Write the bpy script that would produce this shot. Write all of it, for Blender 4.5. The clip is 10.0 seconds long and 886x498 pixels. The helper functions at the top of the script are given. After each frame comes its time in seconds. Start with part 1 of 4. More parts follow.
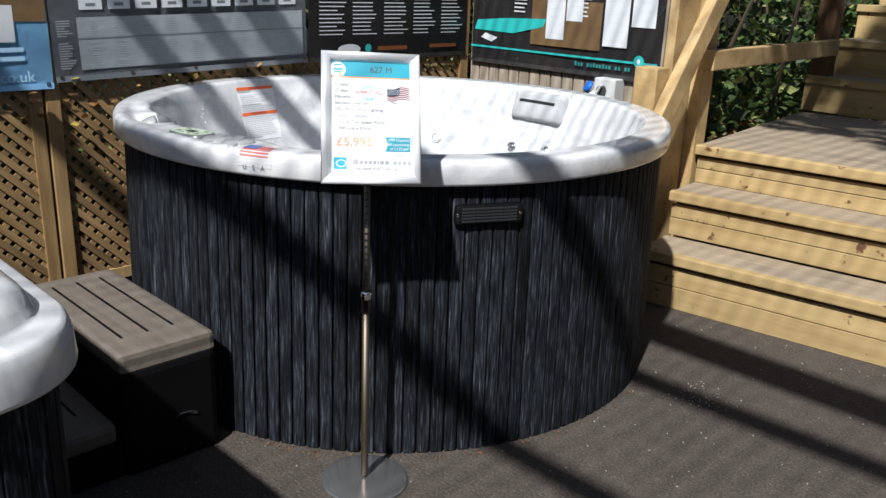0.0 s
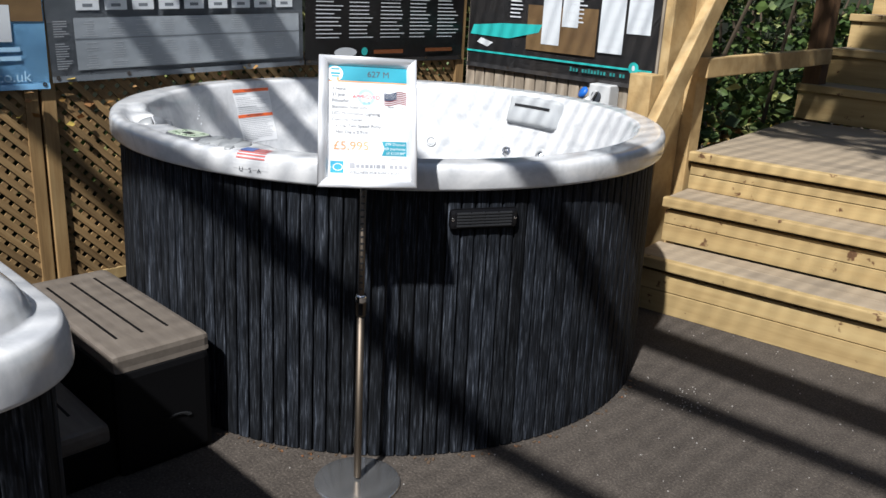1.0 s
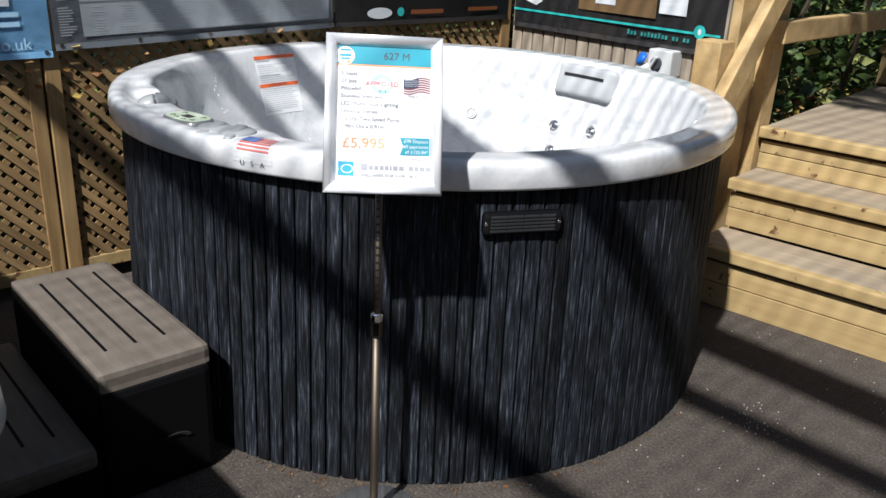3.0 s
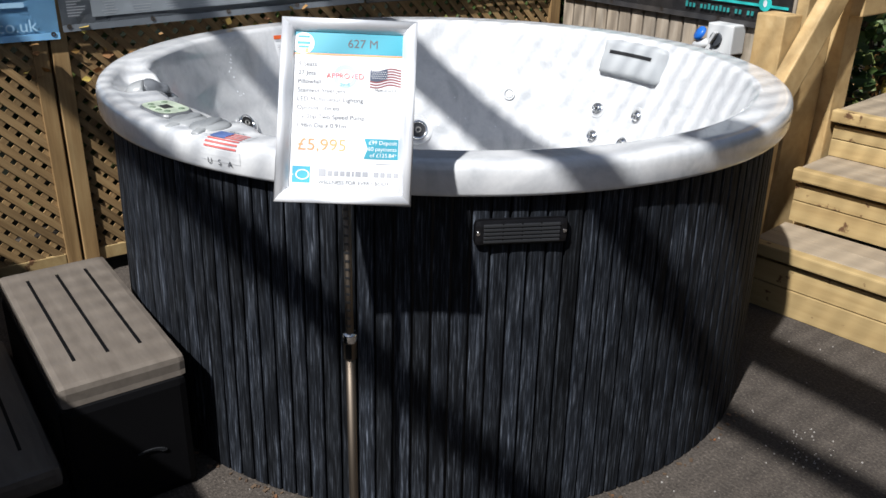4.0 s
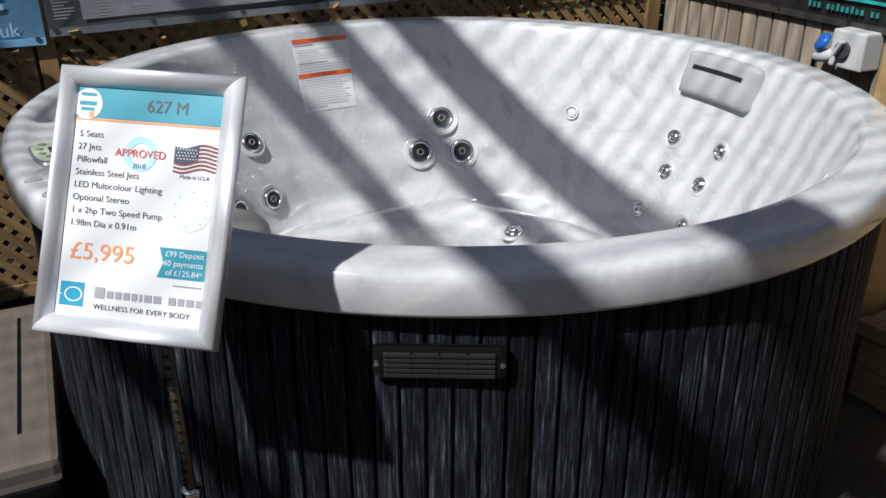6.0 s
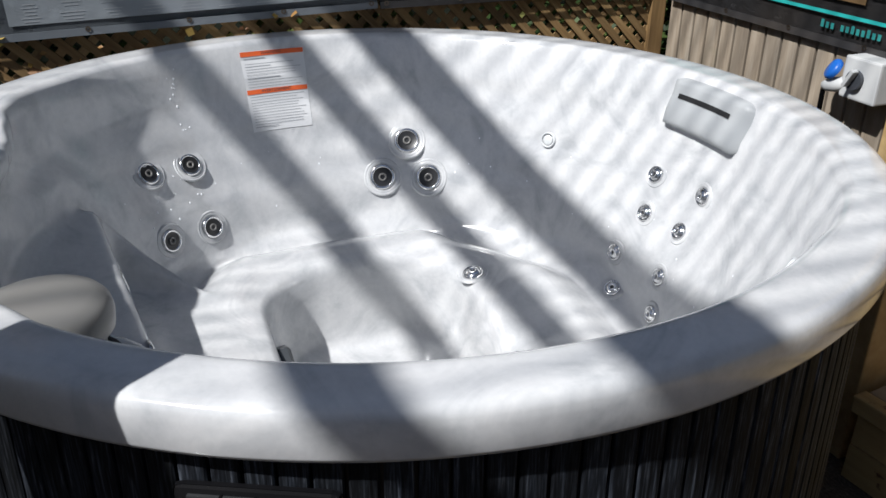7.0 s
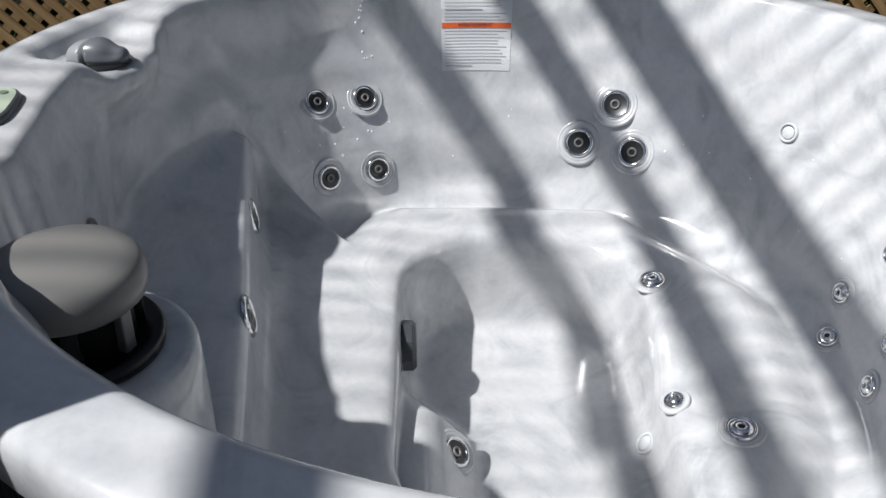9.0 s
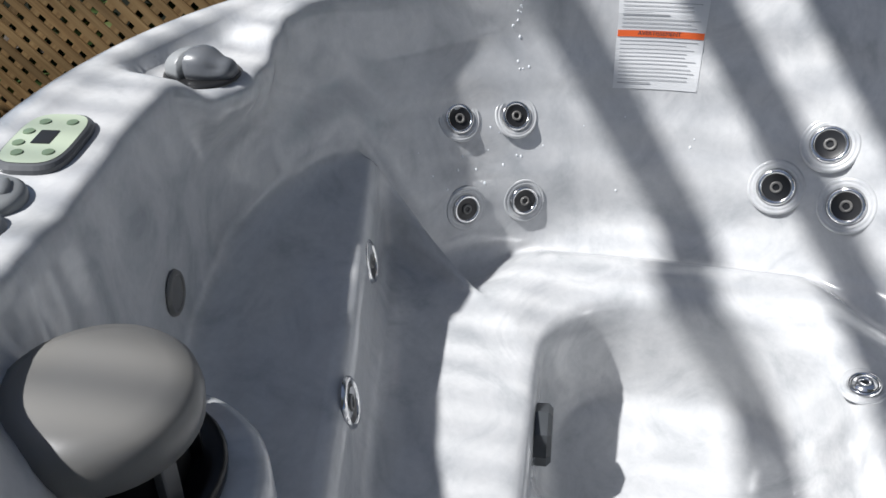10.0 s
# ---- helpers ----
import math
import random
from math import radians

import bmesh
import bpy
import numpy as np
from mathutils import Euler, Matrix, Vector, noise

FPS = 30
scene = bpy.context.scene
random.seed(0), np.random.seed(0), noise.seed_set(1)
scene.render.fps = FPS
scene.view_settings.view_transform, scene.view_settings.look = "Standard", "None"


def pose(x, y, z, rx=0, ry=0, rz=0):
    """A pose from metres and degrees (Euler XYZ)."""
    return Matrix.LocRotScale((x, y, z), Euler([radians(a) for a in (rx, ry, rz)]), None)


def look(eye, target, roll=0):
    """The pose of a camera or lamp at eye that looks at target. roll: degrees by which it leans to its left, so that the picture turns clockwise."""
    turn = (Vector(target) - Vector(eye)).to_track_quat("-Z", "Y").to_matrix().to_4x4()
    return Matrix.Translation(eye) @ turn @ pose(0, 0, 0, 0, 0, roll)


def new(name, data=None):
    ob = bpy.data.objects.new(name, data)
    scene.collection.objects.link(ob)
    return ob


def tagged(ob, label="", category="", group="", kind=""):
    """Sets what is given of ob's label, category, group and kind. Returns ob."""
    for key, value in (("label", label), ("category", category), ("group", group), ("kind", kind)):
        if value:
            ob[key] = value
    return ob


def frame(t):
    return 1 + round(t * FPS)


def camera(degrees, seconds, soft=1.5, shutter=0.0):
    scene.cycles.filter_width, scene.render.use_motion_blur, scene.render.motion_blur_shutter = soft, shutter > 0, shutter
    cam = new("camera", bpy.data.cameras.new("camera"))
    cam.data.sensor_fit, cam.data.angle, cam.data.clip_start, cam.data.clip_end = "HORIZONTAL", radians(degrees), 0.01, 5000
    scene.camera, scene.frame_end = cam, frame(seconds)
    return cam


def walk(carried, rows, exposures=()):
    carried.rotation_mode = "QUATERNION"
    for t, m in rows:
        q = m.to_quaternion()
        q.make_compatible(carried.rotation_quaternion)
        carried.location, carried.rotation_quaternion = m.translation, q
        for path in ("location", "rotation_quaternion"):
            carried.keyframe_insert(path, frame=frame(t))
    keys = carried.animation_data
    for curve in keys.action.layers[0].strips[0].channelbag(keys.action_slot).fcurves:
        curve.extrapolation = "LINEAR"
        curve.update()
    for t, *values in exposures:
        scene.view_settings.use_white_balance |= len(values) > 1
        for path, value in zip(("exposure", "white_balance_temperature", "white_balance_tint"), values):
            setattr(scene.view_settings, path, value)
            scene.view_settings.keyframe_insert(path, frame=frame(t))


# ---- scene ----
from mathutils.bvhtree import BVHTree

SOFT = 1.5
EXPOSURES = [(0.0, 0.84, 6150, 10), (2.7, 0.86, 6150, 10), (3.8, 0.86, 6150, 10), (4.5, 0.76, 6150, 10), (5.0, 0.22, 6150, 10), (5.5, 0.28, 6150, 10), (6.2, 0.30, 6150, 10), (7.3, 0.52, 6150, 10), (8.5, 0.52, 6150, 10), (9.0, 0.36, 6150, 10), (9.5, 0.58, 6150, 10), (10.0, 0.62, 6150, 10)]
cam = camera(55.77, 10.0, soft=SOFT, shutter=0.0)
PATH = [
    (0, 2.3423, -2.0744, 1.3350, 71.992, -2.160, 45.710),
    (0.5, 2.3459, -2.0848, 1.3424, 72.108, -2.332, 45.656),
    (1, 2.3460, -2.0861, 1.3409, 72.217, -2.840, 45.418),
    (1.5, 2.3335, -2.0937, 1.3463, 71.926, -3.056, 45.293),
    (2, 2.2620, -2.1069, 1.3541, 71.345, -4.132, 41.248),
    (2.5, 2.2092, -2.0064, 1.3589, 69.836, -2.028, 43.808),
    (2.7, 2.1628, -1.9283, 1.3659, 69.224, -2.470, 46.556),
    (3.8, 2.0912, -1.5537, 1.3783, 67.473, -1.226, 52.191),
    (4, 2.0615, -1.4998, 1.3744, 66.489, -1.253, 54.387),
    (4.5, 1.9651, -1.3776, 1.3669, 65.637, -0.039, 58.122),
    (5, 1.8242, -1.2309, 1.3839, 67.916, 0.846, 59.456),
    (5.5, 1.7839, -1.0902, 1.3748, 66.678, 2.195, 61.400),
    (6, 1.8003, -0.8528, 1.3903, 64.670, 0.112, 65.306),
    (6.2, 1.8110, -0.7749, 1.4035, 64.563, -0.693, 66.140),
    (7.3, 1.5859, -0.4160, 1.4202, 63.427, 0.032, 71.331),
    (7.5, 1.5885, -0.3567, 1.4128, 63.452, -0.002, 74.293),
    (8, 1.6172, -0.2270, 1.4063, 62.175, -1.991, 82.884),
    (8.5, 1.5369, -0.2074, 1.3955, 59.126, -1.212, 91.910),
    (9, 1.3338, -0.2129, 1.3926, 58.174, -1.773, 89.011),
    (9.5, 1.1400, -0.2444, 1.4007, 57.753, -0.605, 96.484),
    (10, 0.9479, -0.2493, 1.3679, 55.361, -0.973, 99.551),
]
walk(cam, [(t, pose(x, y, z, rx, ry, rz)) for t, x, y, z, rx, ry, rz in PATH], EXPOSURES)

# ---- light: one high sun through the pergola, and the sky ----
SUN = Vector((-0.236, 0.590, -0.772)).normalized()
world = bpy.data.worlds.new("sky")
scene.world = world
world.use_nodes = True
sky = world.node_tree.nodes.new("ShaderNodeTexSky")
sky.sky_type = "NISHITA"
sky.sun_disc = False
sky.sun_elevation = radians(50.5)
sky.sun_rotation = math.atan2(-SUN.x, -SUN.y)
world.node_tree.nodes["Background"].inputs["Strength"].default_value = 0.050
world.node_tree.links.new(sky.outputs["Color"], world.node_tree.nodes["Background"].inputs["Color"])
lamp = bpy.data.lights.new("sun", "SUN")
lamp.energy, lamp.angle, lamp.color = 5.0, radians(1.2), (1.0, 0.96, 0.91)
new("sun", lamp).matrix_world = look((0, 0, 6), Vector((0, 0, 6)) + SUN)


# ---- materials ----
def mat(name, color, rough=0.5, metal=0.0, coat=0.0, spec=0.5):
    m = bpy.data.materials.new(name)
    m.use_nodes = True
    b = m.node_tree.nodes["Principled BSDF"]
    b.inputs["Base Color"].default_value = (*color, 1)
    b.inputs["Roughness"].default_value = rough
    b.inputs["Metallic"].default_value = metal
    b.inputs["Coat Weight"].default_value = coat
    b.inputs["Coat Roughness"].default_value = 0.08
    b.inputs["Specular IOR Level"].default_value = spec
    return m


def ramp(nt, fac, stops):
    r = nt.nodes.new("ShaderNodeValToRGB")
    e = r.color_ramp.elements
    while len(e) < len(stops):
        e.new(0.5)
    for el, (p, c) in zip(e, stops):
        el.position, el.color = p, (*c, 1)
    nt.links.new(fac, r.inputs["Fac"])
    return r.outputs["Color"]


def coords(nt, scale=(1, 1, 1), shift=True):
    tc, mp = nt.nodes.new("ShaderNodeTexCoord"), nt.nodes.new("ShaderNodeMapping")
    mp.inputs["Scale"].default_value = scale
    nt.links.new(tc.outputs["Object"], mp.inputs["Vector"])
    if shift:
        oi, ml = nt.nodes.new("ShaderNodeObjectInfo"), nt.nodes.new("ShaderNodeMath")
        ml.operation, ml.inputs[1].default_value = "MULTIPLY", 37.0
        nt.links.new(oi.outputs["Random"], ml.inputs[0])
        nt.links.new(ml.outputs[0], mp.inputs["Location"])
    return mp.outputs["Vector"]


def noise_tex(nt, vec, scale, detail=6.0, rough=0.6, dist=0.0):
    n = nt.nodes.new("ShaderNodeTexNoise")
    n.inputs["Scale"].default_value, n.inputs["Detail"].default_value = scale, detail
    n.inputs["Roughness"].default_value, n.inputs["Distortion"].default_value = rough, dist
    nt.links.new(vec, n.inputs["Vector"])
    return n.outputs["Fac"]


def mixc(nt, fac, a, b, kind="MIX"):
    m = nt.nodes.new("ShaderNodeMix")
    m.data_type, m.blend_type = "RGBA", kind
    for v, s in ((fac, m.inputs[0]), (a, m.inputs[6]), (b, m.inputs[7])):
        if isinstance(v, (int, float)):
            s.default_value = v
        elif isinstance(v, tuple):
            s.default_value = (*v, 1)
        else:
            nt.links.new(v, s)
    return m.outputs[2]


def bump(nt, height, strength, dist):
    b = nt.nodes.new("ShaderNodeBump")
    b.inputs["Strength"].default_value, b.inputs["Distance"].default_value = strength, dist
    nt.links.new(height, b.inputs["Height"])
    return b.outputs["Normal"]


def grained(name, stops, grain, rough=0.7, vary=0.25, strength=0.4, dist=0.002, blotch=None, spec=0.4):
    """Wood or board: colour by noise stretched along the grain, with a tone of its own for each piece."""
    m = mat(name, stops[0][1], rough, spec=spec)
    nt, b = m.node_tree, m.node_tree.nodes["Principled BSDF"]
    v = coords(nt, grain)
    f = noise_tex(nt, v, 1.0, 8.0, 0.65, 0.3)
    c = ramp(nt, f, stops)
    oi = nt.nodes.new("ShaderNodeObjectInfo")
    tone = ramp(nt, oi.outputs["Random"], [(0, (1 - vary,) * 3), (1, (1 + vary,) * 3)])
    c = mixc(nt, 1.0, c, tone, "MULTIPLY")
    if blotch:
        spots = noise_tex(nt, coords(nt, (1, 1, 1)), blotch[0], 4.0, 0.6)
        c = mixc(nt, ramp(nt, spots, [(blotch[1], (0, 0, 0)), (blotch[2], (1, 1, 1))]), c, blotch[3])
    nt.links.new(c, b.inputs["Base Color"])
    nt.links.new(bump(nt, f, strength, dist), b.inputs["Normal"])
    return m


def acrylic():
    m = mat("marbled_acrylic", (0.72, 0.73, 0.75), 0.16, coat=0.3)
    nt, b = m.node_tree, m.node_tree.nodes["Principled BSDF"]
    v = coords(nt, shift=False)
    swirl = noise_tex(nt, v, 5.0, 5.0, 0.55, 2.2)
    fine = noise_tex(nt, v, 70.0, 3.0, 0.6, 0.4)
    c = ramp(nt, swirl, [(0.30, (0.3995, 0.4123, 0.4250)), (0.46, (0.5100, 0.5185, 0.5270)), (0.60, (0.5695, 0.5737, 0.5780)), (0.74, (0.4760, 0.4845, 0.4972))])
    c = mixc(nt, 0.10, c, ramp(nt, fine, [(0.3, (0.50, 0.51, 0.53)), (0.7, (0.95, 0.95, 0.95))]))
    nt.links.new(c, b.inputs["Base Color"])
    nt.links.new(ramp(nt, noise_tex(nt, v, 9.0, 4.0), [(0.3, (0.12,) * 3), (0.7, (0.26,) * 3)]), b.inputs["Roughness"])
    return m


def cladding():
    """Grooved composite boards: fine blue-grey streaks along the board, faint blotches, a tone for each board."""
    m = mat("stained_cladding", (0.03, 0.034, 0.041), 0.75, spec=0.12)
    nt, b = m.node_tree, m.node_tree.nodes["Principled BSDF"]
    fine = noise_tex(nt, coords(nt, (150, 240, 14.0)), 1.0, 6.0, 0.6, 0.2)
    long = noise_tex(nt, coords(nt, (60, 120, 3.0)), 1.0, 4.0, 0.55, 0.4)
    blot = noise_tex(nt, coords(nt, (9, 9, 4.0)), 1.0, 5.0, 0.6, 0.6)
    c = ramp(nt, fine, [(0.34, (0.0030, 0.0036, 0.0047)), (0.50, (0.0090, 0.0106, 0.0134)), (0.61, (0.0265, 0.0302, 0.0365)), (0.74, (0.0800, 0.0890, 0.1030))])
    c = mixc(nt, 0.85, c, ramp(nt, long, [(0.30, (0.45,) * 3), (0.52, (0.95,) * 3), (0.70, (2.0, 2.05, 2.1))]), "MULTIPLY")
    c = mixc(nt, 0.8, c, ramp(nt, blot, [(0.32, (0.55,) * 3), (0.68, (1.5, 1.5, 1.52))]), "MULTIPLY")
    oi = nt.nodes.new("ShaderNodeObjectInfo")
    c = mixc(nt, 1.0, c, ramp(nt, oi.outputs["Random"], [(0, (0.6, 0.6, 0.6)), (0.5, (0.95, 0.95, 0.97)), (1, (1.35, 1.36, 1.4))]), "MULTIPLY")
    nt.links.new(c, b.inputs["Base Color"])
    nt.links.new(bump(nt, fine, 0.4, 0.0008), b.inputs["Normal"])
    return m


def asphalt():
    m = mat("asphalt", (0.062, 0.053, 0.045), 0.92, spec=0.25)
    nt, b = m.node_tree, m.node_tree.nodes["Principled BSDF"]
    v = coords(nt, shift=False)
    big, mid, grit = noise_tex(nt, v, 1.7, 6.0, 0.65, 0.4), noise_tex(nt, v, 17.0, 6.0, 0.75), noise_tex(nt, v, 130.0, 3.0, 0.7)
    c = ramp(nt, big, [(0.3, (0.0400, 0.0325, 0.0265)), (0.7, (0.0900, 0.0760, 0.0640))])
    c = mixc(nt, 0.5, c, ramp(nt, mid, [(0.35, (0.0250, 0.0205, 0.0170)), (0.55, (0.0700, 0.0590, 0.0490)), (0.72, (0.1450, 0.1240, 0.1040))]))
    c = mixc(nt, 0.5, c, ramp(nt, grit, [(0.38, (0.0200, 0.0165, 0.0135)), (0.60, (0.0900, 0.0760, 0.0640)), (0.78, (0.3000, 0.2600, 0.2250))]))
    nt.links.new(c, b.inputs["Base Color"])
    nt.links.new(bump(nt, mixc(nt, 0.6, ramp(nt, mid, [(0, (0, 0, 0)), (1, (1, 1, 1))]), ramp(nt, grit, [(0, (0, 0, 0)), (1, (1, 1, 1))])), 0.8, 0.008), b.inputs["Normal"])
    return m


def leafy(name, stops):
    m = mat(name, stops[0][1], 0.55)
    nt, b = m.node_tree, m.node_tree.nodes["Principled BSDF"]
    g = nt.nodes.new("ShaderNodeNewGeometry")
    nt.links.new(ramp(nt, g.outputs["Random Per Island"], stops), b.inputs["Base Color"])
    b.inputs["Transmission Weight"].default_value = 0.0
    tr = nt.nodes.new("ShaderNodeBsdfTranslucent")
    nt.links.new(ramp(nt, g.outputs["Random Per Island"], stops), tr.inputs["Color"])
    mx = nt.nodes.new("ShaderNodeMixShader")
    mx.inputs[0].default_value = 0.3
    nt.links.new(b.outputs[0], mx.inputs[1])
    nt.links.new(tr.outputs[0], mx.inputs[2])
    nt.links.new(mx.outputs[0], nt.nodes["Material Output"].inputs["Surface"])
    return m


def roofing():
    """Clear corrugated plastic; darker bands in its transmission put striped shade below."""
    m = mat("clear_corrugated_plastic", (0.8, 0.8, 0.8), 0.3)
    nt = m.node_tree
    v = coords(nt, shift=False)
    w = nt.nodes.new("ShaderNodeTexWave")
    w.bands_direction = "X"
    w.inputs["Scale"].default_value, w.inputs["Distortion"].default_value = 2 * math.pi / (20 * 0.078), 0.7
    w.inputs["Detail"].default_value, w.inputs["Detail Scale"].default_value = 2.0, 0.6
    nt.links.new(v, w.inputs["Vector"])
    t = nt.nodes.new("ShaderNodeBsdfTransparent")
    shade_bands = ramp(nt, w.outputs["Fac"], [(0.10, (0.52, 0.53, 0.54)), (0.45, (0.90, 0.90, 0.90)), (0.80, (1.0, 1.0, 0.99))])
    # In patches the painted stripes fade to one even tone.
    band_fade = ramp(nt, noise_tex(nt, v, 1.6, 2.0), [(0.45, (0, 0, 0)), (0.62, (0.6, 0.6, 0.6))])
    nt.links.new(mixc(nt, band_fade, shade_bands, (0.90, 0.90, 0.90)), t.inputs["Color"])
    milk = nt.nodes.new("ShaderNodeBsdfTranslucent")
    milk.inputs["Color"].default_value = (0.80, 0.81, 0.82, 1)
    mx = nt.nodes.new("ShaderNodeMixShader")
    mx.inputs[0].default_value = 0.045
    nt.links.new(t.outputs[0], mx.inputs[1])
    nt.links.new(milk.outputs[0], mx.inputs[2])
    nt.links.new(mx.outputs[0], nt.nodes["Material Output"].inputs["Surface"])
    return m


def sheet(name, c1, c2, rough=0.35):
    m = mat(name, c1, rough)
    nt, b = m.node_tree, m.node_tree.nodes["Principled BSDF"]
    v = coords(nt, shift=False)
    nt.links.new(ramp(nt, noise_tex(nt, v, 3.0, 4.0, 0.6, 0.5), [(0.3, c1), (0.7, c2)]), b.inputs["Base Color"])
    nt.links.new(bump(nt, noise_tex(nt, v, 4.5, 3.0), 0.5, 0.02), b.inputs["Normal"])
    return m


ACRYLIC = acrylic()
CLAD = cladding()
PINE = grained("treated_pine", [(0.26, (0.2560, 0.1713, 0.0704)), (0.50, (0.3521, 0.2501, 0.1114)), (0.76, (0.4154, 0.3134, 0.1499))], (1.6, 22, 22), 0.72, 0.10, 0.25, 0.001, (15.0, 0.638, 0.69, (0.105, 0.052, 0.022)))
DECK = grained("worn_deck_board", [(0.26, (0.2050, 0.1600, 0.1080)), (0.5, (0.2550, 0.2040, 0.1420)), (0.75, (0.2900, 0.2360, 0.1680))], (1.6, 26, 26), 0.85, 0.08, 0.35, 0.0015, (2.5, 0.52, 0.8, (0.1480, 0.1240, 0.0960)))
DARKPOST = grained("dark_stained_post", [(0.28, (0.060, 0.030, 0.013)), (0.5, (0.105, 0.055, 0.024)), (0.72, (0.150, 0.085, 0.040))], (30, 30, 2.2), 0.75, 0.12, 0.3, 0.0015)
POSTWOOD = grained("pine_post", [(0.28, (0.150, 0.088, 0.034)), (0.5, (0.245, 0.152, 0.062)), (0.72, (0.315, 0.215, 0.098))], (30, 30, 2.2), 0.75, 0.12, 0.3, 0.0015, (7.0, 0.70, 0.75, (0.1326, 0.0731, 0.0298)))
RAILWOOD = grained("pale_pine_rail", [(0.28, (0.3100, 0.2000, 0.0820)), (0.5, (0.4100, 0.2820, 0.1280)), (0.72, (0.4800, 0.3500, 0.1760))], (14, 14, 14), 0.7, 0.08, 0.2, 0.001, (7.0, 0.70, 0.75, (0.2125, 0.1190, 0.0510)))
LATH = grained("lattice_lath", [(0.28, (0.1496, 0.0862, 0.0334)), (0.5, (0.2473, 0.1566, 0.0669)), (0.72, (0.3291, 0.2244, 0.1047))], (3, 60, 60), 0.75, 0.3, 0.3, 0.001)
BOARD = grained("weathered_fence_board", [(0.28, (0.1700, 0.1360, 0.0986)), (0.5, (0.2720, 0.2244, 0.1700)), (0.7, (0.3536, 0.3060, 0.2448))], (30, 30, 3), 0.85, 0.2, 0.4, 0.0015, (4.0, 0.6, 0.8, (0.1632, 0.1496, 0.0952)))
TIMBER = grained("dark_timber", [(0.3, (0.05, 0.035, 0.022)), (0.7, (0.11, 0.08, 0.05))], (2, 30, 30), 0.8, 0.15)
ASPHALT = asphalt()
STEPTOP = grained("brown_plastic", [(0.3, (0.098, 0.082, 0.067)), (0.6, (0.134, 0.114, 0.094)), (0.75, (0.160, 0.137, 0.114))], (6, 30, 30), 0.55, 0.03, 0.35, 0.0006)
BLACKPL = mat("black_plastic", (0.005, 0.005, 0.006), 0.35, spec=0.35)
STEPBODY = mat("matt_black_plastic", (0.003, 0.003, 0.0035), 0.6, spec=0.12)
GREYPL = mat("grey_plastic", (0.34, 0.35, 0.36), 0.35)
PADGREY = mat("grey_foam_pad", (0.36, 0.375, 0.385), 0.5)
CAPGREY = mat("brushed_grey_cap", (0.17, 0.166, 0.157), 0.34, 0.0)
CHROME = mat("chrome", (0.78, 0.78, 0.78), 0.12, 1.0)
STEEL = mat("dull_steel", (0.15, 0.122, 0.094), 0.5, 1.0)
PLATE = mat("mirror_steel_plate", (0.55, 0.55, 0.55), 0.20, 0.9)
ALU = mat("satin_aluminium", (0.72, 0.73, 0.75), 0.38, 0.35)
LENS = mat("clear_lens", (0.62, 0.64, 0.65), 0.08, 0.0, 0.5)
DARKCUP = mat("dark_nozzle", (0.02, 0.02, 0.021), 0.3)
PALEGREEN = mat("pale_green_panel", (0.42, 0.48, 0.37), 0.3)
WHITE = mat("white_plastic", (0.52, 0.53, 0.53), 0.4)
PAPER = mat("white_print", (0.70, 0.71, 0.72), 0.35, coat=0.25)
TEAL = mat("teal_print", (0.02, 0.27, 0.36), 0.35, coat=0.25)
ORANGE = mat("orange_print", (0.80, 0.30, 0.11), 0.4)
WARN = mat("warning_orange", (0.75, 0.13, 0.03), 0.45)
INK = mat("dark_ink", (0.05, 0.055, 0.065), 0.45)
GREYINK = mat("grey_ink", (0.30, 0.31, 0.33), 0.45)
RED = mat("red_print", (0.62, 0.05, 0.05), 0.45)
NAVY = mat("navy_print", (0.035, 0.09, 0.26), 0.45)
PALEBLUE = mat("pale_blue_print", (0.35, 0.62, 0.72), 0.45)
PALEMINT = mat("pale_mint_print", (0.62, 0.76, 0.72), 0.45)
LABELW = mat("label_white", (0.66, 0.67, 0.68), 0.45)
BLUECAP = mat("blue_plastic", (0.02, 0.14, 0.55), 0.35)
BANGREY = sheet("grey_banner_vinyl", (0.115, 0.131, 0.148), (0.170, 0.187, 0.204))
BANTABLE = sheet("grey_table_print", (0.22, 0.245, 0.263), (0.29, 0.315, 0.34))
BANBLACK = sheet("black_banner_vinyl", (0.0144, 0.0135, 0.0144), (0.0270, 0.0243, 0.0243))
BANBROWN = sheet("dark_banner_vinyl", (0.028, 0.03, 0.034), (0.05, 0.045, 0.042))
BANBLUE = sheet("blue_banner_vinyl", (0.20, 0.45, 0.76), (0.27, 0.56, 0.84))
BANGOLD = sheet("brown_print", (0.10, 0.06, 0.03), (0.17, 0.11, 0.05))
TEALBRIGHT = mat("turquoise_print", (0.03, 0.38, 0.36), 0.4)
BANLIGHT = mat("light_print", (0.55, 0.58, 0.60), 0.4)
BANTEXT = mat("pale_grey_print", (0.55, 0.57, 0.59), 0.4)
LIGHTBLUE = mat("light_blue_print", (0.42, 0.66, 0.85), 0.4)
STONE = mat("pale_grit", (0.26, 0.245, 0.225), 0.9)
LEAF = leafy("leaves", [(0.0, (0.016, 0.034, 0.008)), (0.45, (0.045, 0.085, 0.020)), (0.8, (0.11, 0.165, 0.042)), (1.0, (0.30, 0.30, 0.10))])
DRY_LIT_LEAF = leafy("dry_and_sunlit_leaves", [(0.0, (0.20, 0.08, 0.03)), (0.6, (0.32, 0.17, 0.05)), (1.0, (0.55, 0.45, 0.10))])
STEM = mat("stems", (0.05, 0.035, 0.02), 0.85)
ROOF = roofing()
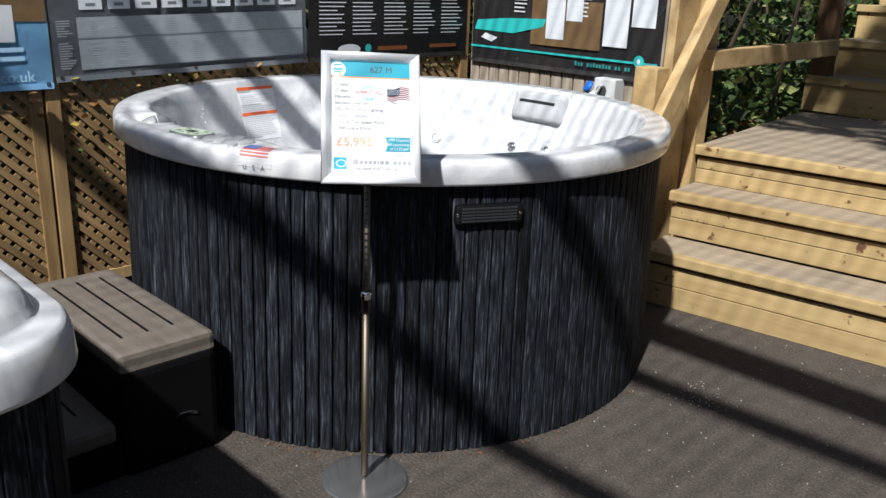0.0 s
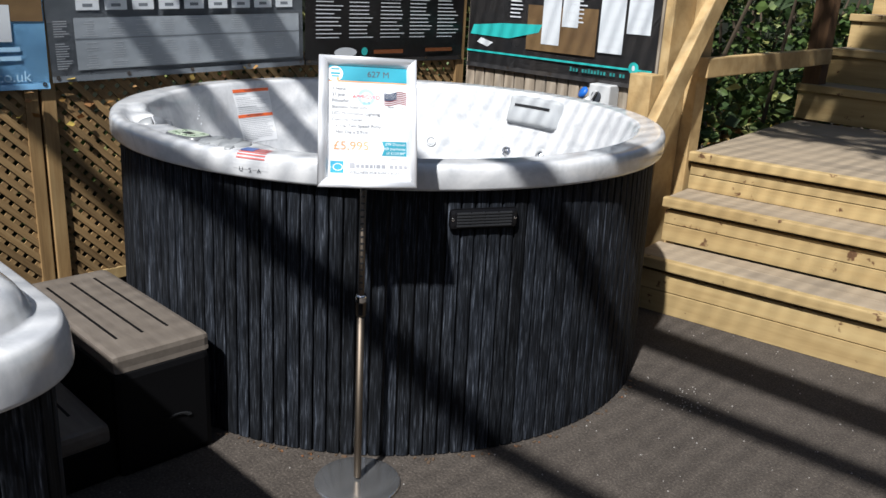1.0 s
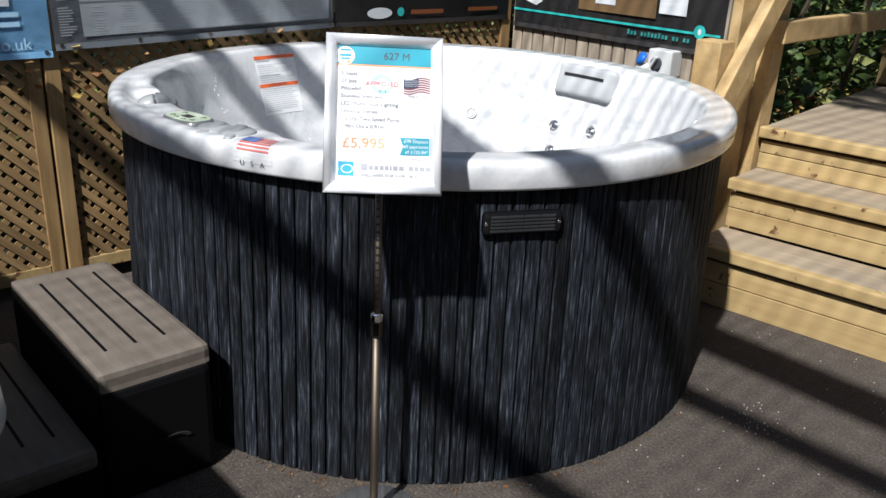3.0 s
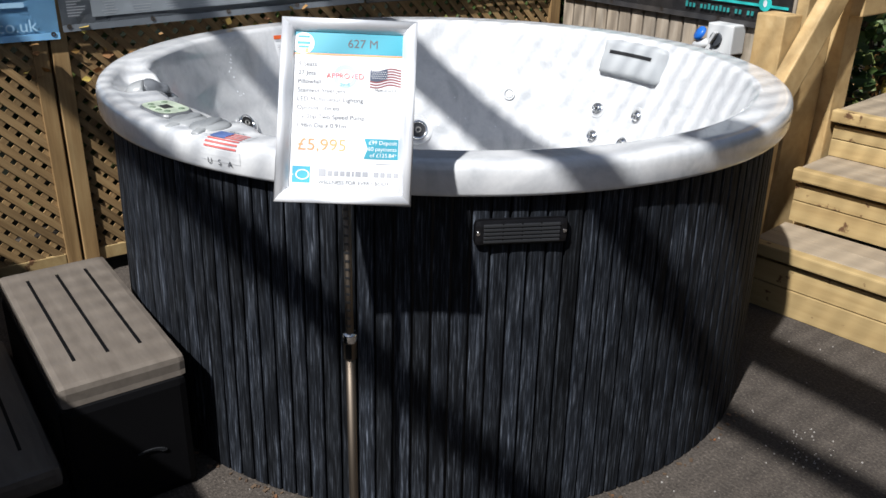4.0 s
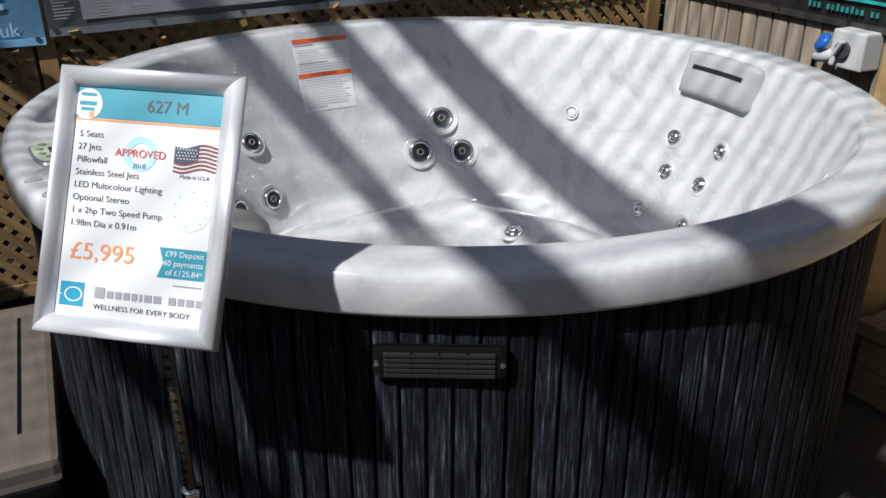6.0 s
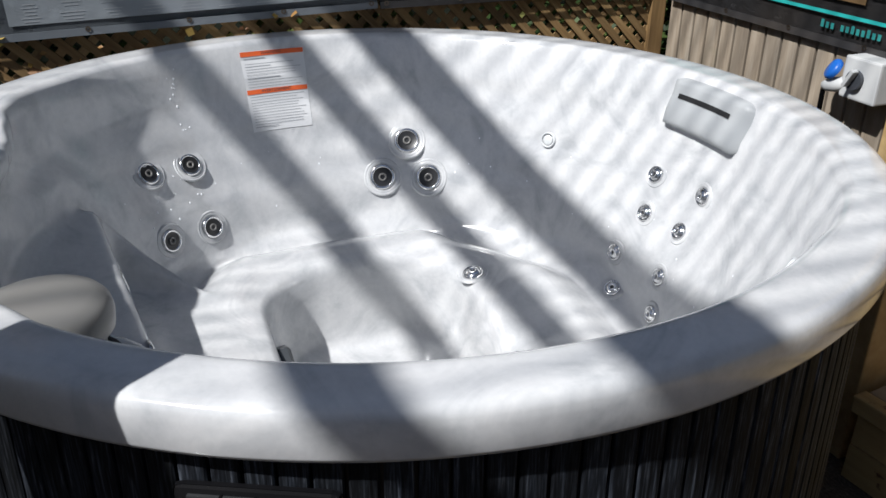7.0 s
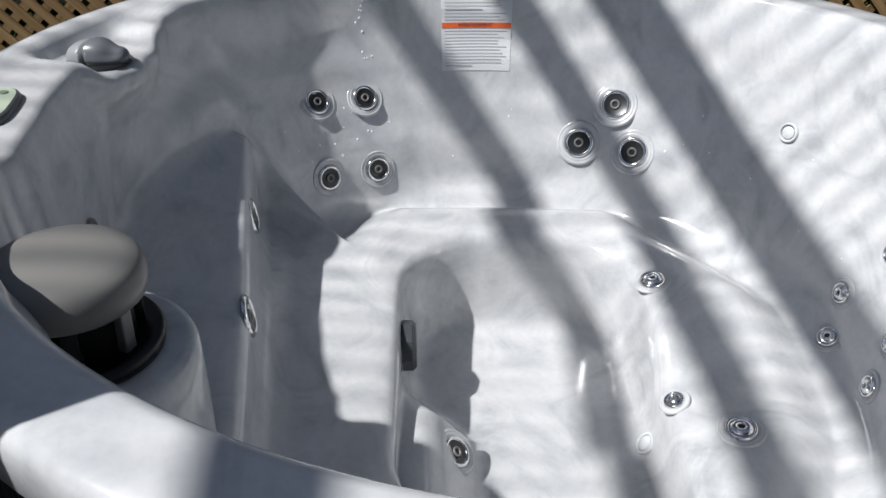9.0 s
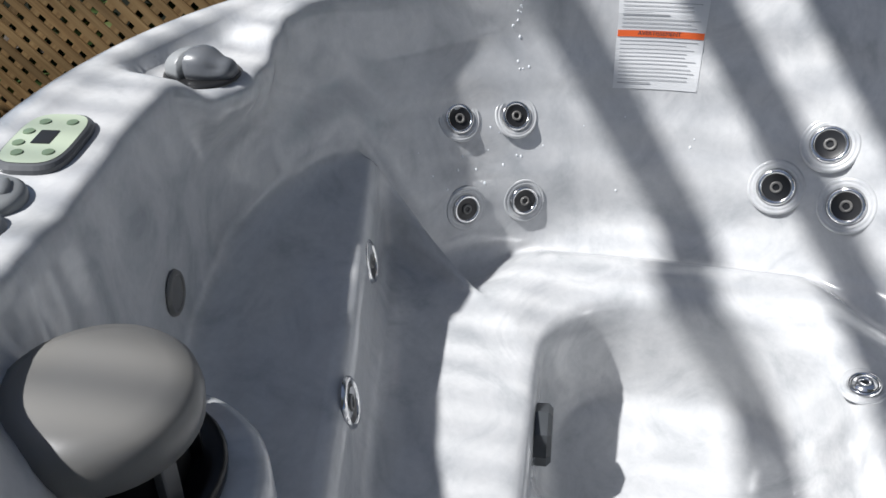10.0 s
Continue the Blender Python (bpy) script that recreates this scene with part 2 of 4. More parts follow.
RENDERED = sheet("dark_render", (0.05, 0.048, 0.045), (0.075, 0.07, 0.066), 0.9)


# ---- mesh helpers ----
def obj(name, bm, material, parent=None, label="", smooth=False):
    me = bpy.data.meshes.new(name)
    bmesh.ops.recalc_face_normals(bm, faces=bm.faces)
    if smooth:
        for f in bm.faces:
            f.smooth = True
    bm.to_mesh(me)
    bm.free()
    me.materials.append(material)
    ob = new(name, me)
    if parent is not None:
        ob.parent = parent
    if label:
        ob["label"] = label
    return ob


def part(name, bm, material, parent, label="", smooth=False):
    return obj(name, bm, material, parent, label, smooth)


def thing(name, label, category, m=None, group="", kind=""):
    e = new(name)
    e.empty_display_size = 0.05
    if m is not None:
        e.matrix_world = m
    return tagged(e, label, category, group, kind)


def box(bm, lo, hi, bevel=0.0, m=None):
    vs = bmesh.ops.create_cube(bm, size=1.0)["verts"]
    for v in vs:
        v.co = Vector([(a + b) / 2 + k * (b - a) for a, b, k in zip(lo, hi, v.co)])
    if bevel:
        r = bmesh.ops.bevel(bm, geom=list({e for v in vs for e in v.link_edges}), offset=bevel, segments=2, affect="EDGES", profile=0.6)
        vs = list({v for f in r["faces"] for v in f.verts} | {v for v in vs if v.is_valid})
    if m is not None:
        bmesh.ops.transform(bm, matrix=m, verts=vs)
    return vs


def boxed(lo, hi, bevel=0.0, m=None):
    bm = bmesh.new()
    box(bm, lo, hi, bevel, m)
    return bm


def lathe(profile, n=32, m=None, bm=None, close=False):
    """Turns (r, z) pairs round z."""
    bm = bm or bmesh.new()
    rows = []
    for r, z in profile:
        if r < 1e-6:
            rows.append([bm.verts.new((0, 0, z))])
        else:
            rows.append([bm.verts.new((r * math.cos(2 * math.pi * i / n), r * math.sin(2 * math.pi * i / n), z)) for i in range(n)])
    pairs = list(zip(rows, rows[1:])) + ([(rows[-1], rows[0])] if close else [])
    for p, q in pairs:
        for i in range(n):
            j = (i + 1) % n
            f = [p[i % len(p)], p[j % len(p)], q[j % len(q)], q[i % len(q)]]
            f = [v for k, v in enumerate(f) if v not in f[:k]]
            if len(f) > 2:
                bm.faces.new(f)
    if m is not None:
        bmesh.ops.transform(bm, matrix=m, verts=[v for r in rows for v in r])
    return bm


def frame_at(p, normal, up=(0, 0, 1)):
    """A pose at p with local z along normal and local y near up."""
    n = Vector(normal).normalized()
    x = Vector(up).cross(n)
    x = x.normalized() if x.length > 1e-4 else Vector((1, 0, 0))
    y = n.cross(x)
    return Matrix(((x.x, y.x, n.x, p[0]), (x.y, y.y, n.y, p[1]), (x.z, y.z, n.z, p[2]), (0, 0, 0, 1)))


def words(text, size, parent, material, x, y, z=0.0006, align="LEFT", m=None, wide=1.0, name="lettering"):
    c = bpy.data.curves.new(name, "FONT")
    c.body, c.size, c.align_x, c.align_y = text, size, align, "CENTER"
    tmp = bpy.data.objects.new(name, c)
    scene.collection.objects.link(tmp)
    bpy.context.view_layer.update()
    me = bpy.data.meshes.new_from_object(tmp.evaluated_get(bpy.context.evaluated_depsgraph_get()))
    bpy.data.objects.remove(tmp)
    me.name = name
    me.transform((m or Matrix()) @ Matrix.Translation((x, y, z)) @ Matrix.Diagonal((wide, 1, 1, 1)))
    me.materials.clear()
    me.materials.append(material)
    ob = new(name, me)
    ob.parent = parent
    return ob


def plate(name, parent, material, x0, y0, x1, y1, z=0.0004, thick=0.0003, m=None, label=""):
    return part(name, boxed((x0, y0, z - thick), (x1, y1, z), 0, m), material, parent, label)


def bars(name, rects, parent, material, z, m=None):
    """Writing too small to read, as plain bars joined into one mesh."""
    bm = bmesh.new()
    for x0, y0, x1, y1 in rects:
        vs = [bm.verts.new((x, y, z)) for x, y in ((x0, y0), (x1, y0), (x1, y1), (x0, y1))]
        bm.faces.new(vs)
        if m is not None:
            bmesh.ops.transform(bm, matrix=m, verts=vs)
    return part(name, bm, material, parent)


def lerp_table(table, x):
    for (a, p), (b, q) in zip(table, table[1:]):
        if x <= b:
            k = max(0.0, min(1.0, (x - a) / (b - a)))
            k = k * k * (3 - 2 * k)
            return p + (q - p) * k
    return table[-1][1]


def smooth_in(x, a, b):
    k = max(0.0, min(1.0, (x - a) / (b - a)))
    return k * k * (3 - 2 * k)


# ---- ground and enclosure ----
tagged(obj("ground", boxed((-40, -40, -0.3), (40, 40, 0.0)), ASPHALT), "dark grey-brown asphalt ground, gritty and dry", "ground", kind="structure")
tagged(obj("wall_south", boxed((-6, -7.2, 0), (8, -7.0, 3.4)), RENDERED), "plain dark rendered wall", "wall", kind="structure")
tagged(obj("wall_east", boxed((6.4, -7, 0), (6.6, 5, 3.0)), RENDERED), "plain dark rendered wall", "wall", kind="structure")

# ---- round hot tub ----
tub = thing("hot_tub", "round white marbled acrylic hot tub clad in blue-black vertical boards", "hot tub")
EDGE = [(-180, 0.885), (-128, 0.885), (-121, 0.878), (-117, 0.845), (-112, 0.808), (-107, 0.786), (-102.5, 0.796), (-100, 0.818), (-98.5, 0.835), (-95, 0.830), (-90, 0.824), (-82, 0.816), (-74, 0.824), (-69, 0.838), (-66, 0.852), (-62, 0.886), (-57, 0.894), (-52, 0.878), (-46, 0.886), (-20, 0.886), (30, 0.886), (38, 0.893), (46, 0.894), (54, 0.885), (180, 0.885)]
SINK = [(-180, 0.0), (-124, 0.0), (-117, 0.020), (-113, 0.044), (-106, 0.049), (-102, 0.046), (-98.5, 0.010), (-94, 0.012), (-74, 0.012), (-68.5, 0.0), (180, 0.0)]
SEAT = [(-180, 0.366), (-140, 0.352), (-100, 0.336), (-40, 0.31), (20, 0.28), (50, 0.265), (85, 0.275), (115, 0.35), (180, 0.366)]
FALL = [(0.0, 0.0), (0.106, 0.035), (0.236, 0.075), (0.316, 0.110), (0.416, 0.148), (0.496, 0.170), (0.556, 0.182), (0.7, 0.19)]
FALL_SHADY = [(0.0, 0.0), (0.106, 0.018), (0.236, 0.064), (0.316, 0.104), (0.416, 0.150), (0.496, 0.172), (0.556, 0.182), (0.7, 0.19)]
TOP = 0.878


def well_edge(a):
    """How far the rounded footwell reaches from the middle at the angle a."""
    c, s = math.cos(a), math.sin(a)
    lo, hi = 0.02, 0.9
    for _ in range(24):
        r = (lo + hi) / 2
        x, y = r * c - 0.0, r * s - 0.03
        qx, qy = abs(x) - 0.42 + 0.19, abs(y) - 0.275 + 0.19
        d = math.hypot(max(qx, 0), max(qy, 0)) + min(max(qx, qy), 0) - 0.19
        lo, hi = (r, hi) if d < 0 else (lo, r)
    return lo


def shell_profile(a):
    """The shell's section at the angle a, from under the rim to the middle of the floor."""
    deg, c = math.degrees(a), math.cos(a)
    rin, sink, zs = lerp_table(EDGE, deg), lerp_table(SINK, deg), lerp_table(SEAT, deg)
    steep = smooth_in(deg, -122, -103) * (1 - smooth_in(deg, -66, -60))
    plain = 0.885 - 0.045 * smooth_in(deg, -126, -100)  # the wall under the valve's pocket, past its lip
    under = (plain - rin) * (smooth_in(deg, -124, -120) - smooth_in(deg, -99.5, -98))
    shelf = smooth_in(deg, -135, -126.5) * (1 - smooth_in(deg, -52, -40))
    ze = TOP - sink
    rim = [(0.955, 0.808), (0.980, 0.806), (0.988, 0.809), (0.991, 0.816), (0.9915, 0.851), (0.990, 0.863), (0.9865, 0.8708), (0.9805, 0.8757), (0.971, TOP), (0.950, TOP - sink * 0.06), (0.940, TOP - sink * 0.35), (0.928, ze + sink * 0.25), (0.912, ze + sink * 0.04)]
    rim += [(rin + 0.03 * (0.925 - rin) / 0.04 * 0.6, ze), (rin + 0.012, ze - 0.001), (rin + 0.004, ze - 0.005), (rin - 0.004, ze - 0.013)]
    top_r, top_z = rin - 0.006, ze - 0.022

    upright = smooth_in(deg, -174, -156) * (1 - smooth_in(deg, -122, -103))

    def fall(d):
        return lerp_table(FALL, d) * (1 - upright) + lerp_table(FALL_SHADY, d) * upright

    def wall(zb):
        zz = [top_z + (zb - top_z) * k / 14 for k in range(1, 15)]
        return [(top_r + under * smooth_in(top_z - z, 0.0, 0.10) - fall(top_z - z) * (1 - 0.75 * steep), z) for z in zz]

    def bed(r):
        return max(0.42, min(0.58, 0.505 - 0.17 * r * c))

    # the high shelf on the control side, with a leaning face
    rb = wall(bed(0.72) + 0.035)[-1][0]
    rs = min(rb - 0.006, 0.550 / max(0.3, 0.14 * c - math.sin(a)))
    w = rb - rs
    high = wall(bed(rb) + 0.035 * min(1.0, w / 0.12))
    high += [(rb - w * f, bed(rb - w * f) + d * min(1.0, w / 0.12)) for f, d in ((0.08, 0.014), (0.2, 0.004), (0.36, 0), (0.57, 0), (0.78, 0))]
    zsh = bed(rs)
    high += [(rs + 0.07 * w, zsh), (rs + 0.002, zsh - 0.002), (rs - 0.008, zsh - 0.008), (rs - 0.019, zsh - 0.028), (rs - 0.028, zs + (zsh - zs) * 0.25), (rs - 0.048, zs)]

    # the dished seats: a crease at the foot of the backrest, and a rise to the front
    h = 0.032 + 0.023 * smooth_in(abs(deg), 95, 125)
    zc = zs - h
    low = wall(zc + 0.034)
    rb = low[-1][0]
    straight = smooth_in(-c, 0.75, 0.9)
    rc = (rb - 0.07) * (1 - straight) + min(rb - 0.02, 0.62 / max(0.5, -c)) * straight
    d = rb - rc
    low += [(rb - 0.35 * d, zc + 0.020), (rb - 0.7 * d, zc + 0.009), (rc + 0.007, zc + 0.002), (rc, zc), (rc - 0.007, zc + 0.002), (rc - 0.024, zc + 0.18 * h), (rc - 0.05, zc + 0.52 * h), (rc - 0.075, zc + 0.80 * h), (rc - 0.10, zc + 0.95 * h), (rc - 0.12, zs), (rc - 0.135, zs)]

    pts = rim + [(p[0] + (q[0] - p[0]) * shelf, p[1] + (q[1] - p[1]) * shelf) for p, q in zip(low, high)]
    re = pts[-1][0]
    rf = min(well_edge(a), re - 0.05)
    pts += [(re + (rf + 0.045 - re) * k / 4, zs - 0.02 * (k / 4) ** 2) for k in (1, 2, 3, 4)]
    zt = zs - 0.02
    pts += [(rf + 0.025, zt - 0.003), (rf + 0.010, zt - 0.010), (rf, zt - 0.028), (rf - 0.004, zt - 0.07), (rf - 0.010, 0.15), (rf - 0.018, 0.112), (rf - 0.034, 0.092), (rf - 0.06, 0.083)]
    pts += [((rf - 0.06) * k, 0.08) for k in (0.93, 0.86, 0.78, 0.70, 0.61, 0.52, 0.43, 0.33, 0.22, 0.05)]
    return pts


def mound(x, y):
    """A rounded swelling in one corner of the footwell, which holds a jet."""
    d = -max(0.73 * (y + 0.21) - 0.68 * (x + 0.15), y + 0.055)
    return 0.08 + 0.15 * smooth_in(d, 0.0, 0.15) if d > 0 and y > -0.32 and x < 0.36 else 0.0


bm = bmesh.new()
NS = 420
rows = []
for i in range(NS):
    a = -math.pi + 2 * math.pi * i / NS
    rows.append([bm.verts.new((r * math.cos(a), r * math.sin(a), max(z, mound(r * math.cos(a), r * math.sin(a))) if z < 0.2 else z)) for r, z in shell_profile(a)])
for i in range(NS):
    p, q = rows[i], rows[(i + 1) % NS]
    for k in range(len(p) - 1):
        bm.faces.new((p[k], q[k], q[k + 1], p[k + 1]))
bm.faces.new([r[-1] for r in rows])
bmesh.ops.smooth_vert(bm, verts=[v for r in rows for v in r[28:-2]], factor=0.5, use_axis_x=True, use_axis_y=True, use_axis_z=True)
bmesh.ops.recalc_face_normals(bm, faces=bm.faces)
SURFACE = BVHTree.FromBMesh(bm)
part("shell", bm, ACRYLIC, tub, "glossy white-grey marbled acrylic shell with moulded seats", smooth=True)
part("skirt_backing", lathe([(0.945, 0.807), (0.962, 0.004)], 96), BLACKPL, tub, smooth=True)


def on_shell(p, off=0.0, inward=True):
    """The nearest place on the shell, and the normal that looks into the tub."""
    loc, n, _, _ = SURFACE.find_nearest(Vector(p))
    to_axis = Vector((0, 0, 0.7)) - loc
    if (n.dot(to_axis) < 0) == inward:
        n = -n
    return loc + n * off, n


# jets: ring, cup and nozzle, in a shallow moulded dish
def jet(p, r, kind="jet", normal=None):
    loc, n = on_shell(p)
    if normal is not None:
        n = Vector(normal).normalized()
    m = frame_at(loc + n * (-0.004 if kind == "plain" else 0.0012), n)
    j = part("jet" if kind != "light" else "light_lens", lathe([(0.70 * r, 0.001), (0.74 * r, 0.0055), (0.84 * r, 0.008), (0.95 * r, 0.006), (1.0 * r, 0.001)], 28), (LENS if kind == "light" else CAPGREY if kind == "disc" else CHROME), tub, "chrome-ringed massage jet" if kind != "light" else "small clear light lens", True)
    j.matrix_world = m
    if kind == "disc":
        part("cover", lathe([(0.74 * r, 0.005), (0.3 * r, 0.007), (0.0, 0.007)], 20), CAPGREY, j, smooth=True)
    elif kind == "light":
        part("lens", lathe([(0.62 * r, 0.004), (0.4 * r, 0.007), (0.0, 0.008)], 20), LENS, j, smooth=True)
    elif kind in ("jet", "plain"):
        part("cup", lathe([(0.74 * r, 0.0045), (0.55 * r, 0.003), (0.0, 0.0025)], 24), DARKCUP, j, smooth=True)
        part("nozzle", lathe([(0.32 * r, 0.003), (0.32 * r, 0.006), (0.27 * r, 0.007), (0.20 * r, 0.0068), (0.18 * r, 0.003)], 20), CAPGREY, j, smooth=True)
    else:
        part("cup", lathe([(0.70 * r, 0.006), (0.5 * r, 0.011), (0.26 * r, 0.012), (0.22 * r, 0.006)], 22), CHROME, j, smooth=True)
        part("nozzle", lathe([(0.24 * r, 0.007), (0.0, 0.007)], 14), DARKCUP, j)
    if kind not in ("light", "plain", "disc"):
        part("moulded_dish", lathe([(1.02 * r, 0.0015), (1.10 * r, 0.0018), (1.16 * r, 0.0034), (1.22 * r, 0.0016), (1.30 * r, 0.0016), (1.37 * r, 0.0032), (1.44 * r, 0.0012), (1.50 * r, -0.002)], 32), ACRYLIC, j, smooth=True)
    return j


for p in ((-0.693, 0.288, 0.590), (-0.695, 0.210, 0.473), (-0.634, 0.336, 0.477)):
    jet(p, 0.040)
for p in ((-0.632, -0.458, 0.604), (-0.682, -0.341, 0.600), (-0.549, -0.420, 0.424), (-0.626, -0.310, 0.415)):
    jet(p, 0.033)
for p in ((-0.111, 0.792, 0.614), (0.078, 0.810, 0.621), (-0.089, 0.759, 0.516), (0.054, 0.767, 0.521), (-0.136, 0.725, 0.383), (0.055, 0.718, 0.402), (-0.092, 0.685, 0.293), (0.075, 0.687, 0.307)):
    jet(p, 0.024, "small")
jet((-0.255, 0.326, 0.345), 0.030, "small")
jet((0.057, 0.318, 0.242), 0.022, "small")
jet((0.043, 0.275, 0.117), 0.026, "light")
jet((0.115, -0.125, 0.155), 0.034, normal=(0.25, 0.62, 0.74))
jet((0.16, 0.42, 0.24), 0.032, "small")
for p in ((-0.458, 0.648, 0.617), (0.772, 0.392, 0.835)):
    jet(p, 0.024, "light")
for p in ((-0.25, -0.562, 0.488), (0.072, -0.516, 0.458)):
    jet(p, 0.042, "plain", (-0.13, 1.0, 0.22))
jet((0.04, -0.80, 0.600), 0.036, "disc")

# waterfall pillow
def pad_point(u, v, off):
    a = math.radians(90.9 - 10.0 * u)
    z = 0.801 + 0.069 * v
    p, n = on_shell((0.86 * math.cos(a), 0.86 * math.sin(a), z), off)
    return p


bm = bmesh.new()
grid = []
for i in range(25):
    row = []
    for j in range(13):
        u, v = -1 + i / 12, -1 + j / 6
        s = max(abs(u), abs(v))
        k = 1.0
        if abs(u) > 0.75 and abs(v) > 0.55:
            cu, cv = (abs(u) - 0.75) / 0.25, (abs(v) - 0.55) / 0.45
            k = 1.0 / max(1.0, math.hypot(cu, cv)) if math.hypot(cu, cv) > 1 else 1.0
            u = math.copysign(0.75 + 0.25 * cu * k, u)
            v = math.copysign(0.55 + 0.45 * cv * k, v)
        off = 0.024 * (1 - s ** 8) ** 0.5 if s < 1 else -0.004
        row.append(bm.verts.new(pad_point(u, v, off)))
    grid.append(row)
for p, q in zip(grid, grid[1:]):
    for k in range(12):
        bm.faces.new((p[k], q[k], q[k + 1], p[k + 1]))
pad = part("pillow", bm, PADGREY, tub, "soft grey waterfall pillow with a dark slot", True)
bm = bmesh.new()
grid = [[bm.verts.new(pad_point(u, v, 0.0262)) for v in (0.12, 0.36)] for u in [-0.71 + 0.0555 * i for i in range(25)]]
for p, q in zip(grid, grid[1:]):
    bm.faces.new((p[0], q[0], q[1], p[1]))
part("slot", bm, DARKCUP, pad)

# warning label: a curved sticker
def label_patch(name, a0, a1, z0, z1, off, material, parent):
    bm = bmesh.new()
    n = max(2, int(abs(a1 - a0) / 1.2) + 1)
    k = max(2, int(abs(z1 - z0) / 0.03) + 1)
    g = []
    for i in range(n + 1):
        a = math.radians(a0 + (a1 - a0) * i / n)
        g.append([bm.verts.new(on_shell((0.83 * math.cos(a), 0.83 * math.sin(a), z0 + (z1 - z0) * j / k), off)[0]) for j in range(k + 1)])
    for p, q in zip(g, g[1:]):
        for j in range(k):
            bm.faces.new((p[j], q[j], q[j + 1], p[j + 1]))
    return part(name, bm, material, parent)


sticker = label_patch("warning_label", 191.0, 178.3, 0.622, 0.862, 0.0012, LABELW, tub)
sticker["label"] = "white warning label with two orange bars"
for z0 in (0.846, 0.733):
    label_patch("orange_bar", 190.9, 178.4, z0, z0 + 0.014, 0.0024, WARN, sticker)
random.seed(4)
for z in [0.838 - 0.0085 * i for i in range(11)] + [0.724 - 0.0085 * i for i in range(12)]:
    heading = random.random() < 0.25
    label_patch("text_line", 190.4, 190.4 - (random.uniform(4, 7) if heading else random.uniform(9.5, 11.6)), z, z + (0.0024 if heading else 0.0015), 0.0024, GREYINK, sticker)
for z, t in ((0.853, "WARNING"), (0.740, "AVERTISSEMENT")):
    p, n = on_shell((-0.83, -0.07, z), 0.004)
    words(t, 0.0125, sticker, INK, 0, 0, 0, "CENTER", frame_at(p, n))

# filter with a grey cap, standing in the shelf
flt = part("filter", lathe([(0.074, 0.45), (0.074, 0.76)], 28), STEPBODY, tub, "pleated black skimmer filter under a grey round cap", True)
flt.matrix_world = Matrix.Translation((0.430, -0.664, 0.008))
part("cap", lathe([(0.066, 0.744), (0.092, 0.744), (0.0985, 0.750), (0.101, 0.772), (0.098, 0.788), (0.090, 0.798), (0.07, 0.805), (0.04, 0.809), (0.0, 0.810)], 48), CAPGREY, flt, "satin grey round cap", True)
part("base_ring", lathe([(0.07, 0.655), (0.100, 0.655), (0.109, 0.662), (0.111, 0.676), (0.106, 0.684), (0.094, 0.680), (0.07, 0.680)], 36), BLACKPL, flt, smooth=True)
part("collar", lathe([(0.09, 0.658), (0.136, 0.658), (0.146, 0.654), (0.152, 0.643), (0.154, 0.60), (0.158, 0.36)], 48), ACRYLIC, flt, "round acrylic seat of the filter", True)
RIBGREY = mat("rib_grey", (0.10, 0.10, 0.10), 0.35)
for k in range(7):
    a = 2 * math.pi * k / 7 + 0.3
    part("rib", boxed((0.070, -0.010, 0.675), (0.086, 0.010, 0.748), 0.003, Matrix.Rotation(a, 4, "Z")), RIBGREY if k % 2 else BLACKPL, flt)

# water drops left on the shell
rng = random.Random(17)
drops = bmesh.new()
for k in range(48):
    if k < 14:
        a, z = math.radians(rng.gauss(205, 0.5)), rng.uniform(0.68, 0.85)
    elif k < 28:
        a, z = math.radians(rng.gauss(214, 5.0)), rng.uniform(0.42, 0.56)
    else:
        a, z = math.radians(rng.uniform(60, 200)), rng.uniform(0.38, 0.6)
    p, n = on_shell((0.8 * math.cos(a), 0.8 * math.sin(a), z))
    bmesh.ops.create_icosphere(drops, subdivisions=2, radius=rng.uniform(0.0012, 0.0032), matrix=frame_at(p, n) @ Matrix.Diagonal((1, 1.3, 0.5, 1)))
tagged(part("water_drops", drops, mat("water", (0.85, 0.87, 0.9), 0.02, spec=1.0), tub, "clear water drops", True), kind="stuff")

# suction cover
p, n = on_shell((-0.125, -0.235, 0.235))
cover = part("suction_cover", lathe([(0.056, 0.0), (0.056, 0.022), (0.048, 0.030), (0.0, 0.031)], 8, frame_at(p, n)), mat("charcoal_plastic", (0.05, 0.055, 0.06), 0.35), tub, "charcoal faceted suction cover")

# controls on the flat ledge
cm = pose(0.100, -0.889, 0.8668, 0, 0, 8) @ Matrix.Diagonal((0.93, 0.93, 0.9, 1))
bm = bmesh.new()
outline = []
for i in range(40):
    a = 2 * math.pi * i / 40
    c, s = math.cos(a), math.sin(a)
    outline.append((0.076 * math.copysign(abs(c) ** 0.55, c), 0.046 * math.copysign(abs(s) ** 0.6, s)))
loops = [[bm.verts.new((x * k, y * k, z)) for x, y in outline] for k, z in ((1.06, -0.002), (1.05, 0.006), (1.0, 0.011), (0.95, 0.0125))]
for p, q in zip(loops, loops[1:]):
    for i in range(40):
        bm.faces.new((p[i], p[(i + 1) % 40], q[(i + 1) % 40], q[i]))
bm.faces.new(loops[-1])
panel = part("control_panel", bm, mat("panel_base", (0.10, 0.105, 0.112), 0.35), tub, "rounded pale green control panel with a dark display")
panel.matrix_world = cm
bm = bmesh.new()
bm.faces.new([bm.verts.new((x * 0.94, y * 0.93, 0.0133)) for x, y in outline])
part("face", bm, PALEGREEN, panel)
plate("display", panel, DARKCUP, -0.019, -0.012, 0.019, 0.013, 0.0145)
